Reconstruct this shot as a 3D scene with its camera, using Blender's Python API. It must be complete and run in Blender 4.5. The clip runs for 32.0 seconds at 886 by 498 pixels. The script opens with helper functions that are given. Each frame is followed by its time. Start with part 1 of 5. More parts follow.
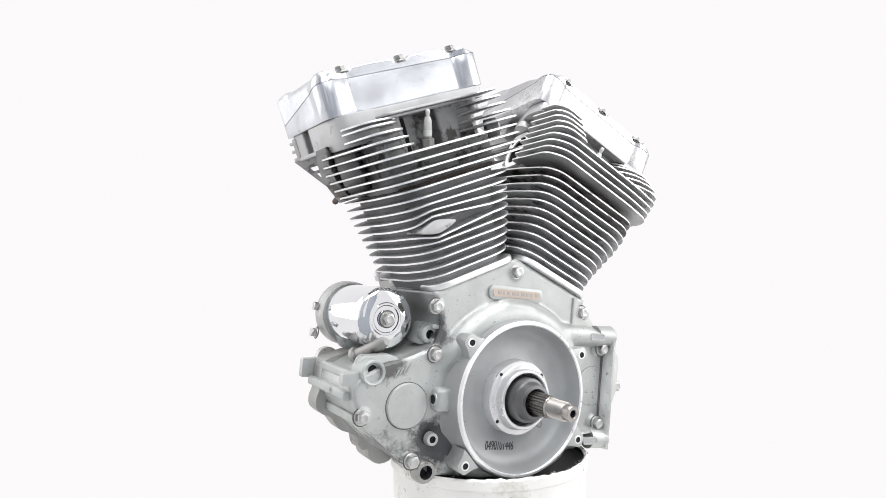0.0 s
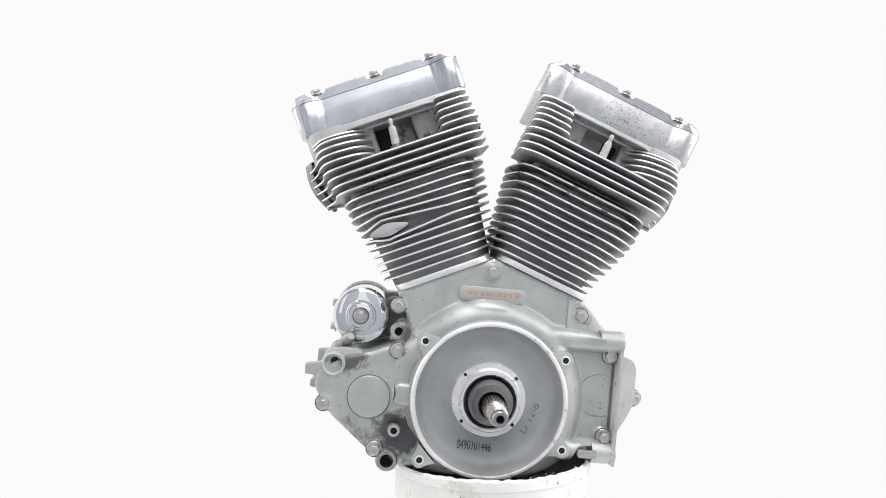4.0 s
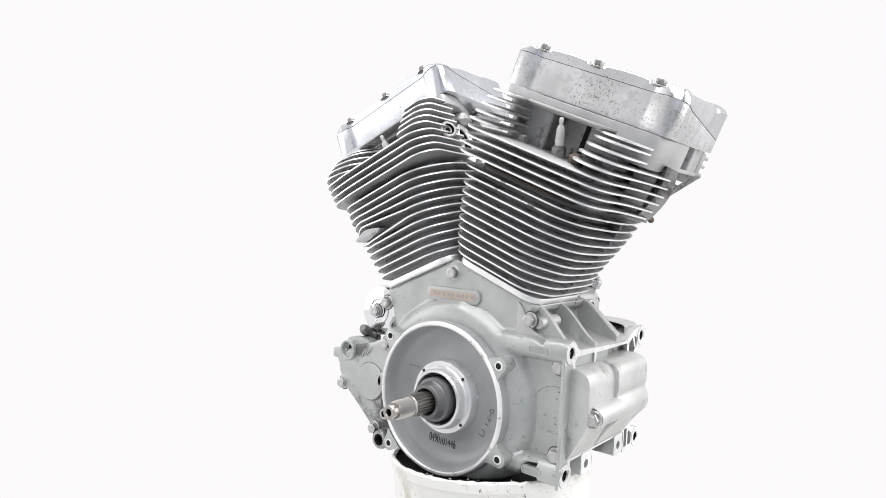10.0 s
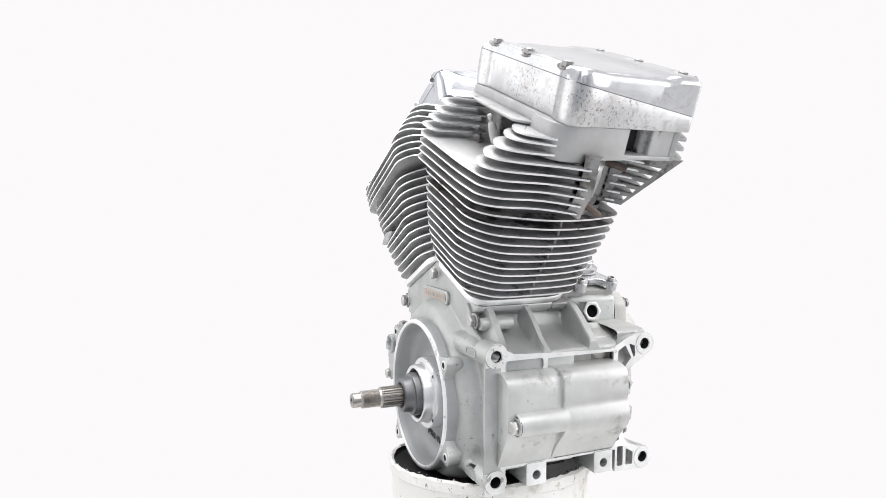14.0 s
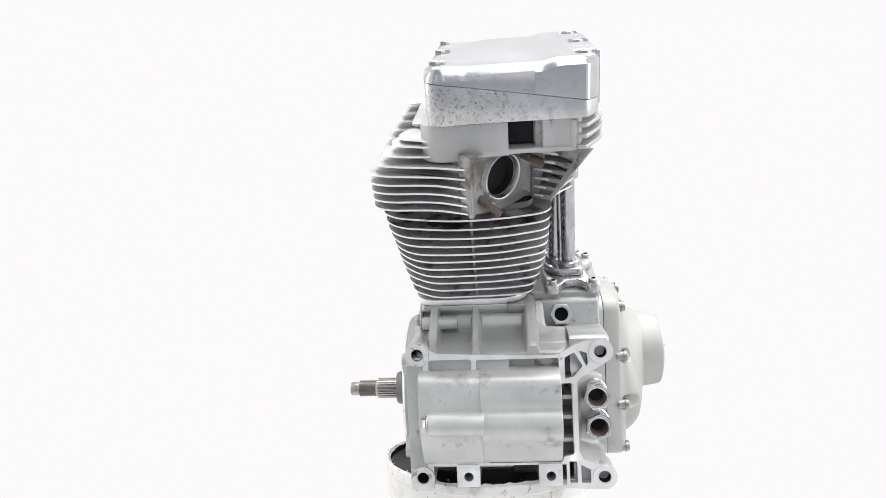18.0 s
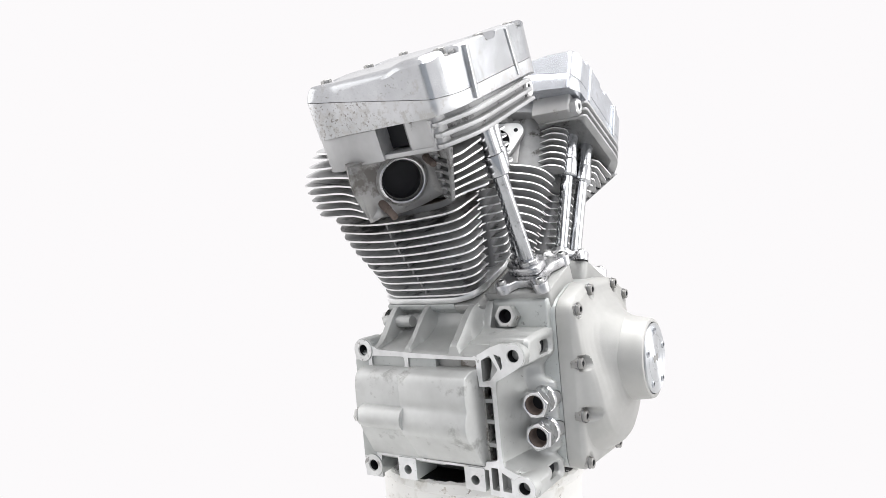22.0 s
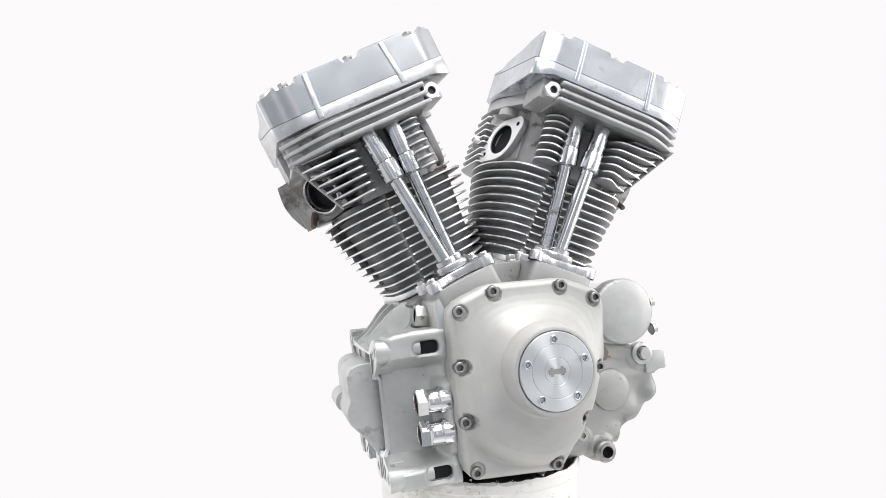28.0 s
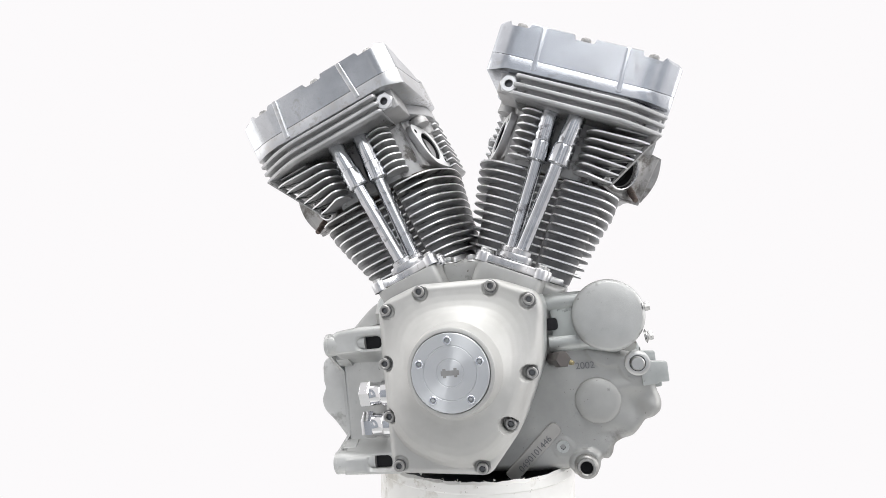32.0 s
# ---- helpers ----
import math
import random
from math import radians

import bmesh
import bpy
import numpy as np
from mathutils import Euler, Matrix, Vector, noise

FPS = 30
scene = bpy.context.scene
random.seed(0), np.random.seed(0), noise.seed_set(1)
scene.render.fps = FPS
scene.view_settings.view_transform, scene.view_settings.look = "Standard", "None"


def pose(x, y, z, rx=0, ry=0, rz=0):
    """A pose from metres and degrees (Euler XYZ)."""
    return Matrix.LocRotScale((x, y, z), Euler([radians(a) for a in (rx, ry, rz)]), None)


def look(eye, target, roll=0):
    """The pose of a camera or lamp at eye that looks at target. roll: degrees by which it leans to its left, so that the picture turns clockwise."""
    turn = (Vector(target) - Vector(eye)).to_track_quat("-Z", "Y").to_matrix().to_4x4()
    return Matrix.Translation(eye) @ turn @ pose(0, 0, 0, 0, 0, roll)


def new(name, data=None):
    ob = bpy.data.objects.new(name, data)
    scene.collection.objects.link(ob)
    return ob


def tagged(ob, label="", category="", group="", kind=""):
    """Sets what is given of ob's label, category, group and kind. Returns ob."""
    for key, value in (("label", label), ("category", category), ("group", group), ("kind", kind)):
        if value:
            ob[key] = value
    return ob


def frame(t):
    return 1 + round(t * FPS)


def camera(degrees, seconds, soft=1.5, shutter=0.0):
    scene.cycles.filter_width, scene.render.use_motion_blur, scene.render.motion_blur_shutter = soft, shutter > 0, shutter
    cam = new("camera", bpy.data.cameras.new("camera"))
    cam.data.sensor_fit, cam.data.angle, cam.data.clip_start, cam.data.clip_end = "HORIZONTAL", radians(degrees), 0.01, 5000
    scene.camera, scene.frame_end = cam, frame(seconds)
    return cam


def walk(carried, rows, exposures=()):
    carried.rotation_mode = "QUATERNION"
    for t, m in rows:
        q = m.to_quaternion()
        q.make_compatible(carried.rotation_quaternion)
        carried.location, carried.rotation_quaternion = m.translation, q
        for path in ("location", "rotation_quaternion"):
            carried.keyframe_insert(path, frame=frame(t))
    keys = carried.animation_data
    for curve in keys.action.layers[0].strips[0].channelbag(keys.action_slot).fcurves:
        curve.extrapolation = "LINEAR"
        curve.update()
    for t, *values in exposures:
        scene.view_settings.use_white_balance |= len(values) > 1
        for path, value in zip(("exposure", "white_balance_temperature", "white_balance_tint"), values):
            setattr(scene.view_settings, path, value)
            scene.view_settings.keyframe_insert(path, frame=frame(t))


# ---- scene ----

# ---------------------------------------------------------------- camera
# A fixed camera looks at an engine that turns with its drum on a turntable.
cam = camera(68.5, 32.0, soft=0.5)
EYE = look((-0.0501, -0.8469, 0.5276), (-0.0501, 0.1523, 0.5664), roll=-0.583)
walk(cam, [(0.0, EYE), (32.0, EYE)], exposures=[(0.0, 0.0), (32.0, 0.0)])

# turntable angle in degrees, second by second
ANGLES = [-41.34, -34.52, -27.65, -20.73, -13.78, -6.8, 0.21, 7.24, 14.29, 21.35, 28.42, 35.5, 42.58, 49.66, 56.74, 63.81, 70.88,
          77.93, 84.97, 92.0, 99.01, 106.0, 112.98, 119.94, 126.89, 133.81, 140.72, 147.62, 154.49, 161.36, 168.2, 175.04, 181.87]
TOP = 0.30                                   # height of the drum's rim
# the engine stands on the drum, turned and leaning a little
ENG = Matrix(((0.97903, 0.18134, 0.09282, -0.00872), (-0.17754, 0.98295, -0.04779, -0.03003),
              (-0.0999, 0.03031, 0.99454, 0.08212), (0, 0, 0, 1)))

# ---------------------------------------------------------------- light
world = bpy.data.worlds.new("white_studio")
scene.world = world
world.use_nodes = True
bg = world.node_tree.nodes["Background"]
bg.inputs["Color"].default_value = (0.972, 0.955, 0.966, 1)
bg.inputs["Strength"].default_value = 1.0


def area_lamp(name, size, energy, eye, target):
    data = bpy.data.lights.new(name, "AREA")
    data.shape, data.size, data.size_y, data.energy = "RECTANGLE", size[0], size[1], energy
    new(name, data).matrix_world = look(eye, target)


# unseen lamps, added and tuned until each side is bright enough
area_lamp("added_top_light", (1.8, 1.8), 53.0, (0.1, -0.1, 2.5), (0, 0, 0.5))
area_lamp("added_west_light", (2.2, 2.2), 15.0, (-2.4, 0.5, 1.3), (0, 0, 0.5))
area_lamp("added_east_light", (2.2, 2.2), 35.0, (2.6, -0.3, 1.3), (0, 0, 0.5))
area_lamp("added_key_light", (1.8, 1.4), 22.0, (0.5, -1.8, 2.3), (0, 0, 0.45))

# ---------------------------------------------------------------- materials


def nodes_of(name):
    m = bpy.data.materials.new(name)
    m.use_nodes = True
    return m, m.node_tree, m.node_tree.nodes["Principled BSDF"]


def metal(name, base, rough, metallic, vary=0.12, grain=900.0, bump=0.1, stain=None, stain_scale=60.0, stain_cut=0.62, spots=None, spot_scale=260.0,
          spot_cut=0.66, dirt=None, dirt_cut=0.55, dirt_scale=14.0, spot_y=None):
    """A metal or paint with fine grain, broad tone changes, optional stains, pits and dirt, all in object space."""
    m, tree, p = nodes_of(name)
    n, link = tree.nodes, tree.links
    co = n.new("ShaderNodeTexCoord")

    def noise_at(scale, detail=4.0, rough_n=0.6):
        t = n.new("ShaderNodeTexNoise")
        t.inputs["Scale"].default_value, t.inputs["Detail"].default_value, t.inputs["Roughness"].default_value = scale, detail, rough_n
        link.new(co.outputs["Object"], t.inputs["Vector"])
        return t

    def ramp(sock, lo, hi):
        r = n.new("ShaderNodeMapRange")
        r.inputs["From Min"].default_value, r.inputs["From Max"].default_value = lo, hi
        link.new(sock, r.inputs["Value"])
        return r.outputs["Result"]

    def mix(fac, a, b):
        x = n.new("ShaderNodeMix")
        x.data_type = "RGBA"
        link.new(fac, x.inputs["Factor"])
        for sock, v in ((x.inputs["A"], a), (x.inputs["B"], b)):
            if isinstance(v, tuple):
                sock.default_value = (*v, 1)
            else:
                link.new(v, sock)
        return x.outputs["Result"]
    big, fine = noise_at(18.0), noise_at(grain, 2.0)
    lo = tuple(c * (1 - vary) for c in base)
    hi = tuple(min(0.95, c * (1 + vary)) for c in base)
    col = mix(ramp(big.outputs["Fac"], 0.32, 0.68), lo, hi)
    rgh = n.new("ShaderNodeMath")
    rgh.operation = "MULTIPLY_ADD"
    link.new(big.outputs["Fac"], rgh.inputs[0])
    rgh.inputs[1].default_value, rgh.inputs[2].default_value = rough * 0.5, rough * 0.75
    if stain:
        s = noise_at(stain_scale, 6.0, 0.7)
        col = mix(ramp(s.outputs["Fac"], stain_cut, stain_cut + 0.09), col, stain)
    if dirt:
        s = noise_at(dirt_scale, 5.0, 0.62)
        col = mix(ramp(s.outputs["Fac"], dirt_cut, dirt_cut + 0.12), col, dirt)
    if spots:
        s, area = noise_at(spot_scale, 3.0, 0.75), noise_at(22.0, 2.0)
        mul = n.new("ShaderNodeMath")
        mul.operation = "MULTIPLY"
        link.new(ramp(s.outputs["Fac"], spot_cut, spot_cut + 0.03), mul.inputs[0])
        link.new(ramp(area.outputs["Fac"], 0.46, 0.58), mul.inputs[1])
        fac = mul.outputs["Value"]
        if spot_y:
            sep, thin = n.new("ShaderNodeSeparateXYZ"), n.new("ShaderNodeMath")
            thin.operation = "MULTIPLY"
            link.new(co.outputs["Object"], sep.inputs["Vector"])
            link.new(ramp(sep.outputs["Y"], *spot_y), thin.inputs[0])
            link.new(fac, thin.inputs[1])
            fac = thin.outputs["Value"]
        col = mix(fac, col, spots)
    link.new(col, p.inputs["Base Color"])
    link.new(rgh.outputs["Value"], p.inputs["Roughness"])
    p.inputs["Metallic"].default_value = metallic
    if bump:
        b = n.new("ShaderNodeBump")
        b.inputs["Strength"].default_value, b.inputs["Distance"].default_value = bump, 0.0006
        link.new(fine.outputs["Fac"], b.inputs["Height"])
        link.new(b.outputs["Normal"], p.inputs["Normal"])
    return m


CAST = metal("cast_aluminium", (0.47, 0.485, 0.475), 0.42, 0.55, vary=0.14, bump=0.22, stain=(0.24, 0.245, 0.24), stain_scale=70, stain_cut=0.62, spots=(0.13, 0.13, 0.125), spot_scale=300, spot_cut=0.66)
CAST_GRIMY = metal("grimy_cast_aluminium", (0.46, 0.48, 0.47), 0.55, 0.4, vary=0.14, bump=0.2, stain=(0.10, 0.10, 0.095), stain_scale=30,
                   stain_cut=0.60, dirt=(0.16, 0.16, 0.155), dirt_cut=0.58, dirt_scale=16)
COVER_PAINT = metal("silver_paint", (0.45, 0.447, 0.432), 0.5, 0.35, vary=0.1, dirt=(0.41, 0.407, 0.39), dirt_cut=0.56, dirt_scale=9, bump=0.08, stain=(0.46, 0.43, 0.38), stain_scale=45, stain_cut=0.67)
FIN_LIGHT = metal("clean_fin_aluminium", (0.45, 0.45, 0.455), 0.5, 0.55, vary=0.2, bump=0.2, stain=(0.20, 0.20, 0.20), stain_scale=50, stain_cut=0.6)
# barrel tone lowered for the shade between the front cylinder's fins
BARREL = metal("gap_shade_grey", (0.265, 0.265, 0.268), 0.6, 0.4, vary=0.2, bump=0.2)
FIN = metal("fin_aluminium", (0.44, 0.44, 0.445), 0.5, 0.6, vary=0.25, bump=0.2, stain=(0.14, 0.14, 0.14), stain_scale=50, stain_cut=0.56)
HEAD = metal("head_aluminium", (0.46, 0.46, 0.462), 0.48, 0.6, vary=0.15, bump=0.2, stain=(0.20, 0.19, 0.18), stain_scale=45, stain_cut=0.62)
FIN_OILY = metal("oily_fin_aluminium", (0.30, 0.295, 0.29), 0.42, 0.5, vary=0.3, bump=0.2, stain=(0.05, 0.047, 0.045), stain_scale=34, stain_cut=0.5)
EDGE_OILY = metal("oily_machined_edge", (0.78, 0.78, 0.77), 0.42, 0.9, vary=0.1, bump=0.05, stain=(0.09, 0.085, 0.08), stain_scale=45, stain_cut=0.57)
# darker still: shade between the rear fins put into the metal's colour
FIN_DARK = metal("gap_shade_metal", (0.24, 0.24, 0.243), 0.6, 0.4, vary=0.2, bump=0.2)
HEAD_CLEAN = metal("clean_head_aluminium", (0.47, 0.465, 0.46), 0.46, 0.55, vary=0.12, bump=0.2, stain=(0.30, 0.28, 0.26), stain_scale=40, stain_cut=0.62)
# base darkened for the shade between parts of the head; the blotches are stains
HEAD_CORE = metal("stained_shade_grey_head", (0.33, 0.33, 0.33), 0.55, 0.5, vary=0.25, bump=0.2, stain=(0.10, 0.095, 0.09), stain_scale=40, stain_cut=0.54)
HEAD_SOOTY = metal("sooty_head_aluminium", (0.36, 0.355, 0.35), 0.5, 0.5, vary=0.28, bump=0.2, stain=(0.15, 0.14, 0.13), stain_scale=26, stain_cut=0.52)
FLANGE = metal("bright_machined_flange", (0.88, 0.88, 0.87), 0.42, 0.2, vary=0.06, bump=0.05)
EDGE = metal("machined_aluminium", (0.88, 0.88, 0.88), 0.42, 1.0, vary=0.08, bump=0.05, stain=(0.45, 0.44, 0.43), stain_scale=60, stain_cut=0.66)
POLISHED = metal("polished_aluminium", (0.60, 0.607, 0.62), 0.34, 1.0, vary=0.16, bump=0.08, stain=(0.53, 0.525, 0.52), stain_scale=120, stain_cut=0.5, spots=(0.28, 0.265, 0.25), spot_scale=340, spot_cut=0.575, spot_y=(0.15, 0.09))
POLISHED_CLEAN = metal("clean_polished_aluminium", (0.58, 0.60, 0.635), 0.25, 1.0, vary=0.12, bump=0.03, stain=(0.50, 0.51, 0.53), stain_scale=60, stain_cut=0.58, spots=(0.36, 0.35, 0.34), spot_scale=280, spot_cut=0.62, spot_y=(0.15, 0.09))
LID = metal("smooth_polished_aluminium", (0.56, 0.572, 0.59), 0.22, 1.0, vary=0.12, bump=0.03, stain=(0.5, 0.5, 0.5), stain_scale=50, stain_cut=0.57, spots=(0.32, 0.31, 0.30), spot_scale=320, spot_cut=0.61, spot_y=(0.15, 0.09))
SATIN = metal("satin_aluminium", (0.56, 0.56, 0.57), 0.28, 1.0, vary=0.12, bump=0.05, stain=(0.28, 0.27, 0.26), stain_scale=80, stain_cut=0.62)
BRUSHED = metal("brushed_aluminium", (0.70, 0.715, 0.73), 0.5, 1.0, vary=0.04, bump=0.0)
tangent = BRUSHED.node_tree.nodes.new("ShaderNodeTangent")
tangent.direction_type, tangent.axis = "RADIAL", "Y"
BRUSHED.node_tree.links.new(tangent.outputs["Tangent"], BRUSHED.node_tree.nodes["Principled BSDF"].inputs["Tangent"])
BRUSHED.node_tree.nodes["Principled BSDF"].inputs["Anisotropic"].default_value = 0.9
BRUSHED.node_tree.nodes["Principled BSDF"].inputs["Anisotropic Rotation"].default_value = 0.25
# dark blotches in the colour imitate the tubes' dark reflections
CHROME_DARK_REFLECT = metal("chrome_with_dark_reflections", (0.56, 0.57, 0.59), 0.14, 1.0, vary=0.2, bump=0.02, stain=(0.25, 0.25, 0.26), stain_scale=70, stain_cut=0.56)
RIM = metal("worn_turned_rim", (0.86, 0.86, 0.86), 0.36, 0.5, vary=0.12, bump=0.12, stain=(0.46, 0.46, 0.46), stain_scale=60, stain_cut=0.6)
HUB_STEEL = metal("bright_turned_aluminium", (0.80, 0.80, 0.81), 0.26, 0.6, vary=0.1, bump=0.05, stain=(0.5, 0.5, 0.5), stain_scale=90, stain_cut=0.62)
CHROME_FILTER = metal("mirror_chrome", (0.80, 0.81, 0.83), 0.05, 1.0, vary=0.04, bump=0.0, stain=(0.45, 0.45, 0.46), stain_scale=80, stain_cut=0.66)
CHROME_BRIGHT = metal("bright_chrome", (0.70, 0.70, 0.71), 0.1, 1.0, vary=0.03, bump=0.0)
STEEL = metal("zinc_steel", (0.55, 0.55, 0.54), 0.35, 0.9, vary=0.15, bump=0.08, stain=(0.22, 0.19, 0.16), stain_scale=120, stain_cut=0.6)
BOLT = metal("weathered_bolt_steel", (0.36, 0.355, 0.345), 0.42, 0.85, vary=0.15, bump=0.1, stain=(0.15, 0.13, 0.11), stain_scale=140, stain_cut=0.58)
PENCIL = metal("pencil_grey", (0.20, 0.20, 0.21), 0.5, 0.3, vary=0.1, bump=0.0)
DARK_STEEL = metal("dark_steel", (0.185, 0.187, 0.192), 0.4, 0.8, vary=0.2, bump=0.1)
SHAFT = metal("shaft_steel", (0.42, 0.40, 0.38), 0.32, 1.0, vary=0.15, bump=0.05, stain=(0.22, 0.13, 0.09), stain_scale=90, stain_cut=0.6)
SEAL = metal("worn_black_rubber", (0.06, 0.06, 0.063), 0.4, 0.0, vary=0.3, bump=0.1)
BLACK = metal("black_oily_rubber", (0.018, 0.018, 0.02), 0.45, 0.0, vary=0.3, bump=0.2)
# black for the sooty port and for the shade inside holes and slots
HOLE = metal("soot_and_shade_black", (0.02, 0.02, 0.022), 0.7, 0.0, vary=0.3, bump=0.1)
HOLE.node_tree.nodes["Principled BSDF"].inputs["Specular IOR Level"].default_value = 0.15
CERAMIC = metal("white_ceramic", (0.62, 0.62, 0.60), 0.25, 0.0, vary=0.03, bump=0.0)
GRIME = metal("dried_oil_grime", (0.13, 0.125, 0.12), 0.6, 0.1, vary=0.3, bump=0.2)
GASKET = metal("burnt_gasket", (0.075, 0.055, 0.042), 0.7, 0.1, vary=0.4, bump=0.2)
RUST = metal("rusty_steel", (0.13, 0.10, 0.085), 0.6, 0.3, vary=0.3, bump=0.3)
BUCKET = metal("white_plastic", (0.83, 0.82, 0.79), 0.4, 0.0, vary=0.04, bump=0.05, spots=(0.16, 0.12, 0.09), spot_scale=150, spot_cut=0.64, stain=(0.42, 0.36, 0.29), stain_scale=40, stain_cut=0.63,
               dirt=(0.60, 0.575, 0.52), dirt_cut=0.55, dirt_scale=20)
TAG_GREY = metal("scraped_pad", (0.38, 0.37, 0.355), 0.5, 0.5, vary=0.1, bump=0.1)
TAG = metal("engraved_tag", (0.50, 0.42, 0.36), 0.5, 0.3, vary=0.1, bump=0.1)
TABLE_TOP = metal("white_laminate", (0.72, 0.72, 0.71), 0.45, 0.0, vary=0.05, grain=80, bump=0.1)
FLOOR = metal("grey_concrete", (0.58, 0.58, 0.57), 0.8, 0.0, vary=0.1, grain=80, bump=0.3)
WALL = metal("grey_wall_paint", (0.355, 0.38, 0.415), 0.8, 0.0, vary=0.08, grain=60, bump=0.2)
INK = metal("stamped_ink", (0.05, 0.05, 0.055), 0.6, 0.0, vary=0.05, bump=0.0)


def stain_or_shade_at(m, centre, radius, colour):
    """An oily stain or painted shade of uneven outline on a cast part, centre and radius in metres."""
    tree = m.node_tree
    n, link = tree.nodes, tree.links
    p = n["Principled BSDF"]
    src = p.inputs["Base Color"].links[0].from_socket
    co = n.new("ShaderNodeTexCoord")
    dist = n.new("ShaderNodeVectorMath")
    dist.operation = "DISTANCE"
    link.new(co.outputs["Object"], dist.inputs[0])
    dist.inputs[1].default_value = centre
    t = n.new("ShaderNodeTexNoise")
    t.inputs["Scale"].default_value, t.inputs["Detail"].default_value, t.inputs["Roughness"].default_value = 55.0, 6.0, 0.7
    link.new(co.outputs["Object"], t.inputs["Vector"])
    add = n.new("ShaderNodeMath")
    add.operation = "MULTIPLY_ADD"
    link.new(t.outputs["Fac"], add.inputs[0])
    add.inputs[1].default_value = radius * 2.4
    link.new(dist.outputs["Value"], add.inputs[2])
    r = n.new("ShaderNodeMapRange")
    r.inputs["From Min"].default_value, r.inputs["From Max"].default_value = radius * 2.25, radius * 1.75
    link.new(add.outputs["Value"], r.inputs["Value"])
    mx = n.new("ShaderNodeMix")
    mx.data_type = "RGBA"
    link.new(r.outputs["Result"], mx.inputs["Factor"])
    link.new(src, mx.inputs["A"])
    mx.inputs["B"].default_value = (*colour, 1)
    link.new(mx.outputs["Result"], p.inputs["Base Color"])
    return m


CAST_LEFT = metal("oily_cast_aluminium", (0.47, 0.485, 0.475), 0.42, 0.55, vary=0.14, bump=0.22, stain=(0.24, 0.245, 0.24), stain_scale=60, stain_cut=0.63, spots=(0.13, 0.13, 0.125), spot_scale=260, spot_cut=0.65)
stain_or_shade_at(CAST_LEFT, (-0.098, -0.03, -0.052), 0.034, (0.09, 0.09, 0.095))
# these two mix oily residue with the shade under the oil filter
stain_or_shade_at(CAST_LEFT, (-0.110, -0.03, 0.072), 0.02, (0.13, 0.13, 0.13))
stain_or_shade_at(CAST_LEFT, (-0.165, -0.03, 0.03), 0.02, (0.14, 0.14, 0.14))
stain_or_shade_at(CAST_LEFT, (-0.15, 0.0, -0.082), 0.055, (0.13, 0.13, 0.13))
CAST_RIGHT = metal("bead_blasted_aluminium", (0.372, 0.372, 0.362), 0.48, 0.5, vary=0.12, bump=0.25, stain=(0.25, 0.25, 0.24), stain_scale=55, stain_cut=0.63, spots=(0.15, 0.14, 0.13), spot_scale=240, spot_cut=0.66)
stain_or_shade_at(CAST_RIGHT, (-0.165, 0.085, -0.078), 0.026, (0.22, 0.215, 0.205))
stain_or_shade_at(CAST_RIGHT, (-0.093, 0.10, 0.035), 0.014, (0.17, 0.165, 0.16))
CAST_POCKET = metal("smooth_cast_aluminium", (0.54, 0.545, 0.535), 0.42, 0.5, vary=0.14, bump=0.14, stain=(0.36, 0.36, 0.35), stain_scale=26, stain_cut=0.56, dirt=(0.30, 0.30, 0.29), dirt_cut=0.63, dirt_scale=30)
CAST_REAR = metal("clean_cast_aluminium", (0.49, 0.495, 0.485), 0.44, 0.5, vary=0.12, bump=0.2, stain=(0.36, 0.36, 0.35), stain_scale=40, stain_cut=0.62, spots=(0.15, 0.14, 0.13), spot_scale=280, spot_cut=0.68)
FACE_ROUGH = metal("scraped_rough_face", (0.50, 0.49, 0.47), 0.5, 0.6, vary=0.3, bump=0.7, grain=300, stain=(0.22, 0.20, 0.18), stain_scale=110, stain_cut=0.5)
CAST_CUP = metal("turned_cast_aluminium", (0.40, 0.41, 0.415), 0.5, 0.3, vary=0.12, bump=0.1, stain=(0.28, 0.28, 0.28), stain_scale=46, stain_cut=0.66)
EDGE_WORN = metal("worn_machined_aluminium", (0.78, 0.78, 0.77), 0.42, 0.5, vary=0.2, bump=0.35, stain=(0.34, 0.33, 0.32), stain_scale=110, stain_cut=0.57)
FACE = metal("scuffed_machined_face", (0.82, 0.82, 0.81), 0.42, 0.35, vary=0.2, bump=0.3, stain=(0.40, 0.39, 0.38), stain_scale=90, stain_cut=0.6)
CONNECTOR = metal("brown_plastic", (0.095, 0.085, 0.08), 0.55, 0.1, vary=0.25, bump=0.1)
BRASS = metal("dull_brass", (0.30, 0.26, 0.15), 0.4, 0.8, vary=0.15, bump=0.05)

# ---------------------------------------------------------------- mesh helpers (millimetres)
MM = 0.001


def finish(name, bm, mats, smooth=35.0):
    bmesh.ops.recalc_face_normals(bm, faces=bm.faces)
    me = bpy.data.meshes.new(name)
    bm.to_mesh(me)
    bm.free()
    for v in me.vertices:
        v.co *= MM
    for m in (mats if isinstance(mats, (list, tuple)) else [mats]):
        me.materials.append(m)
    if smooth:
        me.shade_smooth()
        me.set_sharp_from_angle(angle=radians(smooth))
    return me


def part(name, bm, mats, parent, label="", m=None, smooth=35.0):
    """Links a bmesh, or a finished mesh, as one object under a thing or a part."""
    me = bm if isinstance(bm, bpy.types.Mesh) else finish(name, bm, mats, smooth)
    ob = new(name, me)
    ob.parent = parent
    if m is not None:
        ob.matrix_basis = m
    elif parent is engine:
        ob.matrix_basis = ENG
    if label:
        tagged(ob, label=label)
    return ob


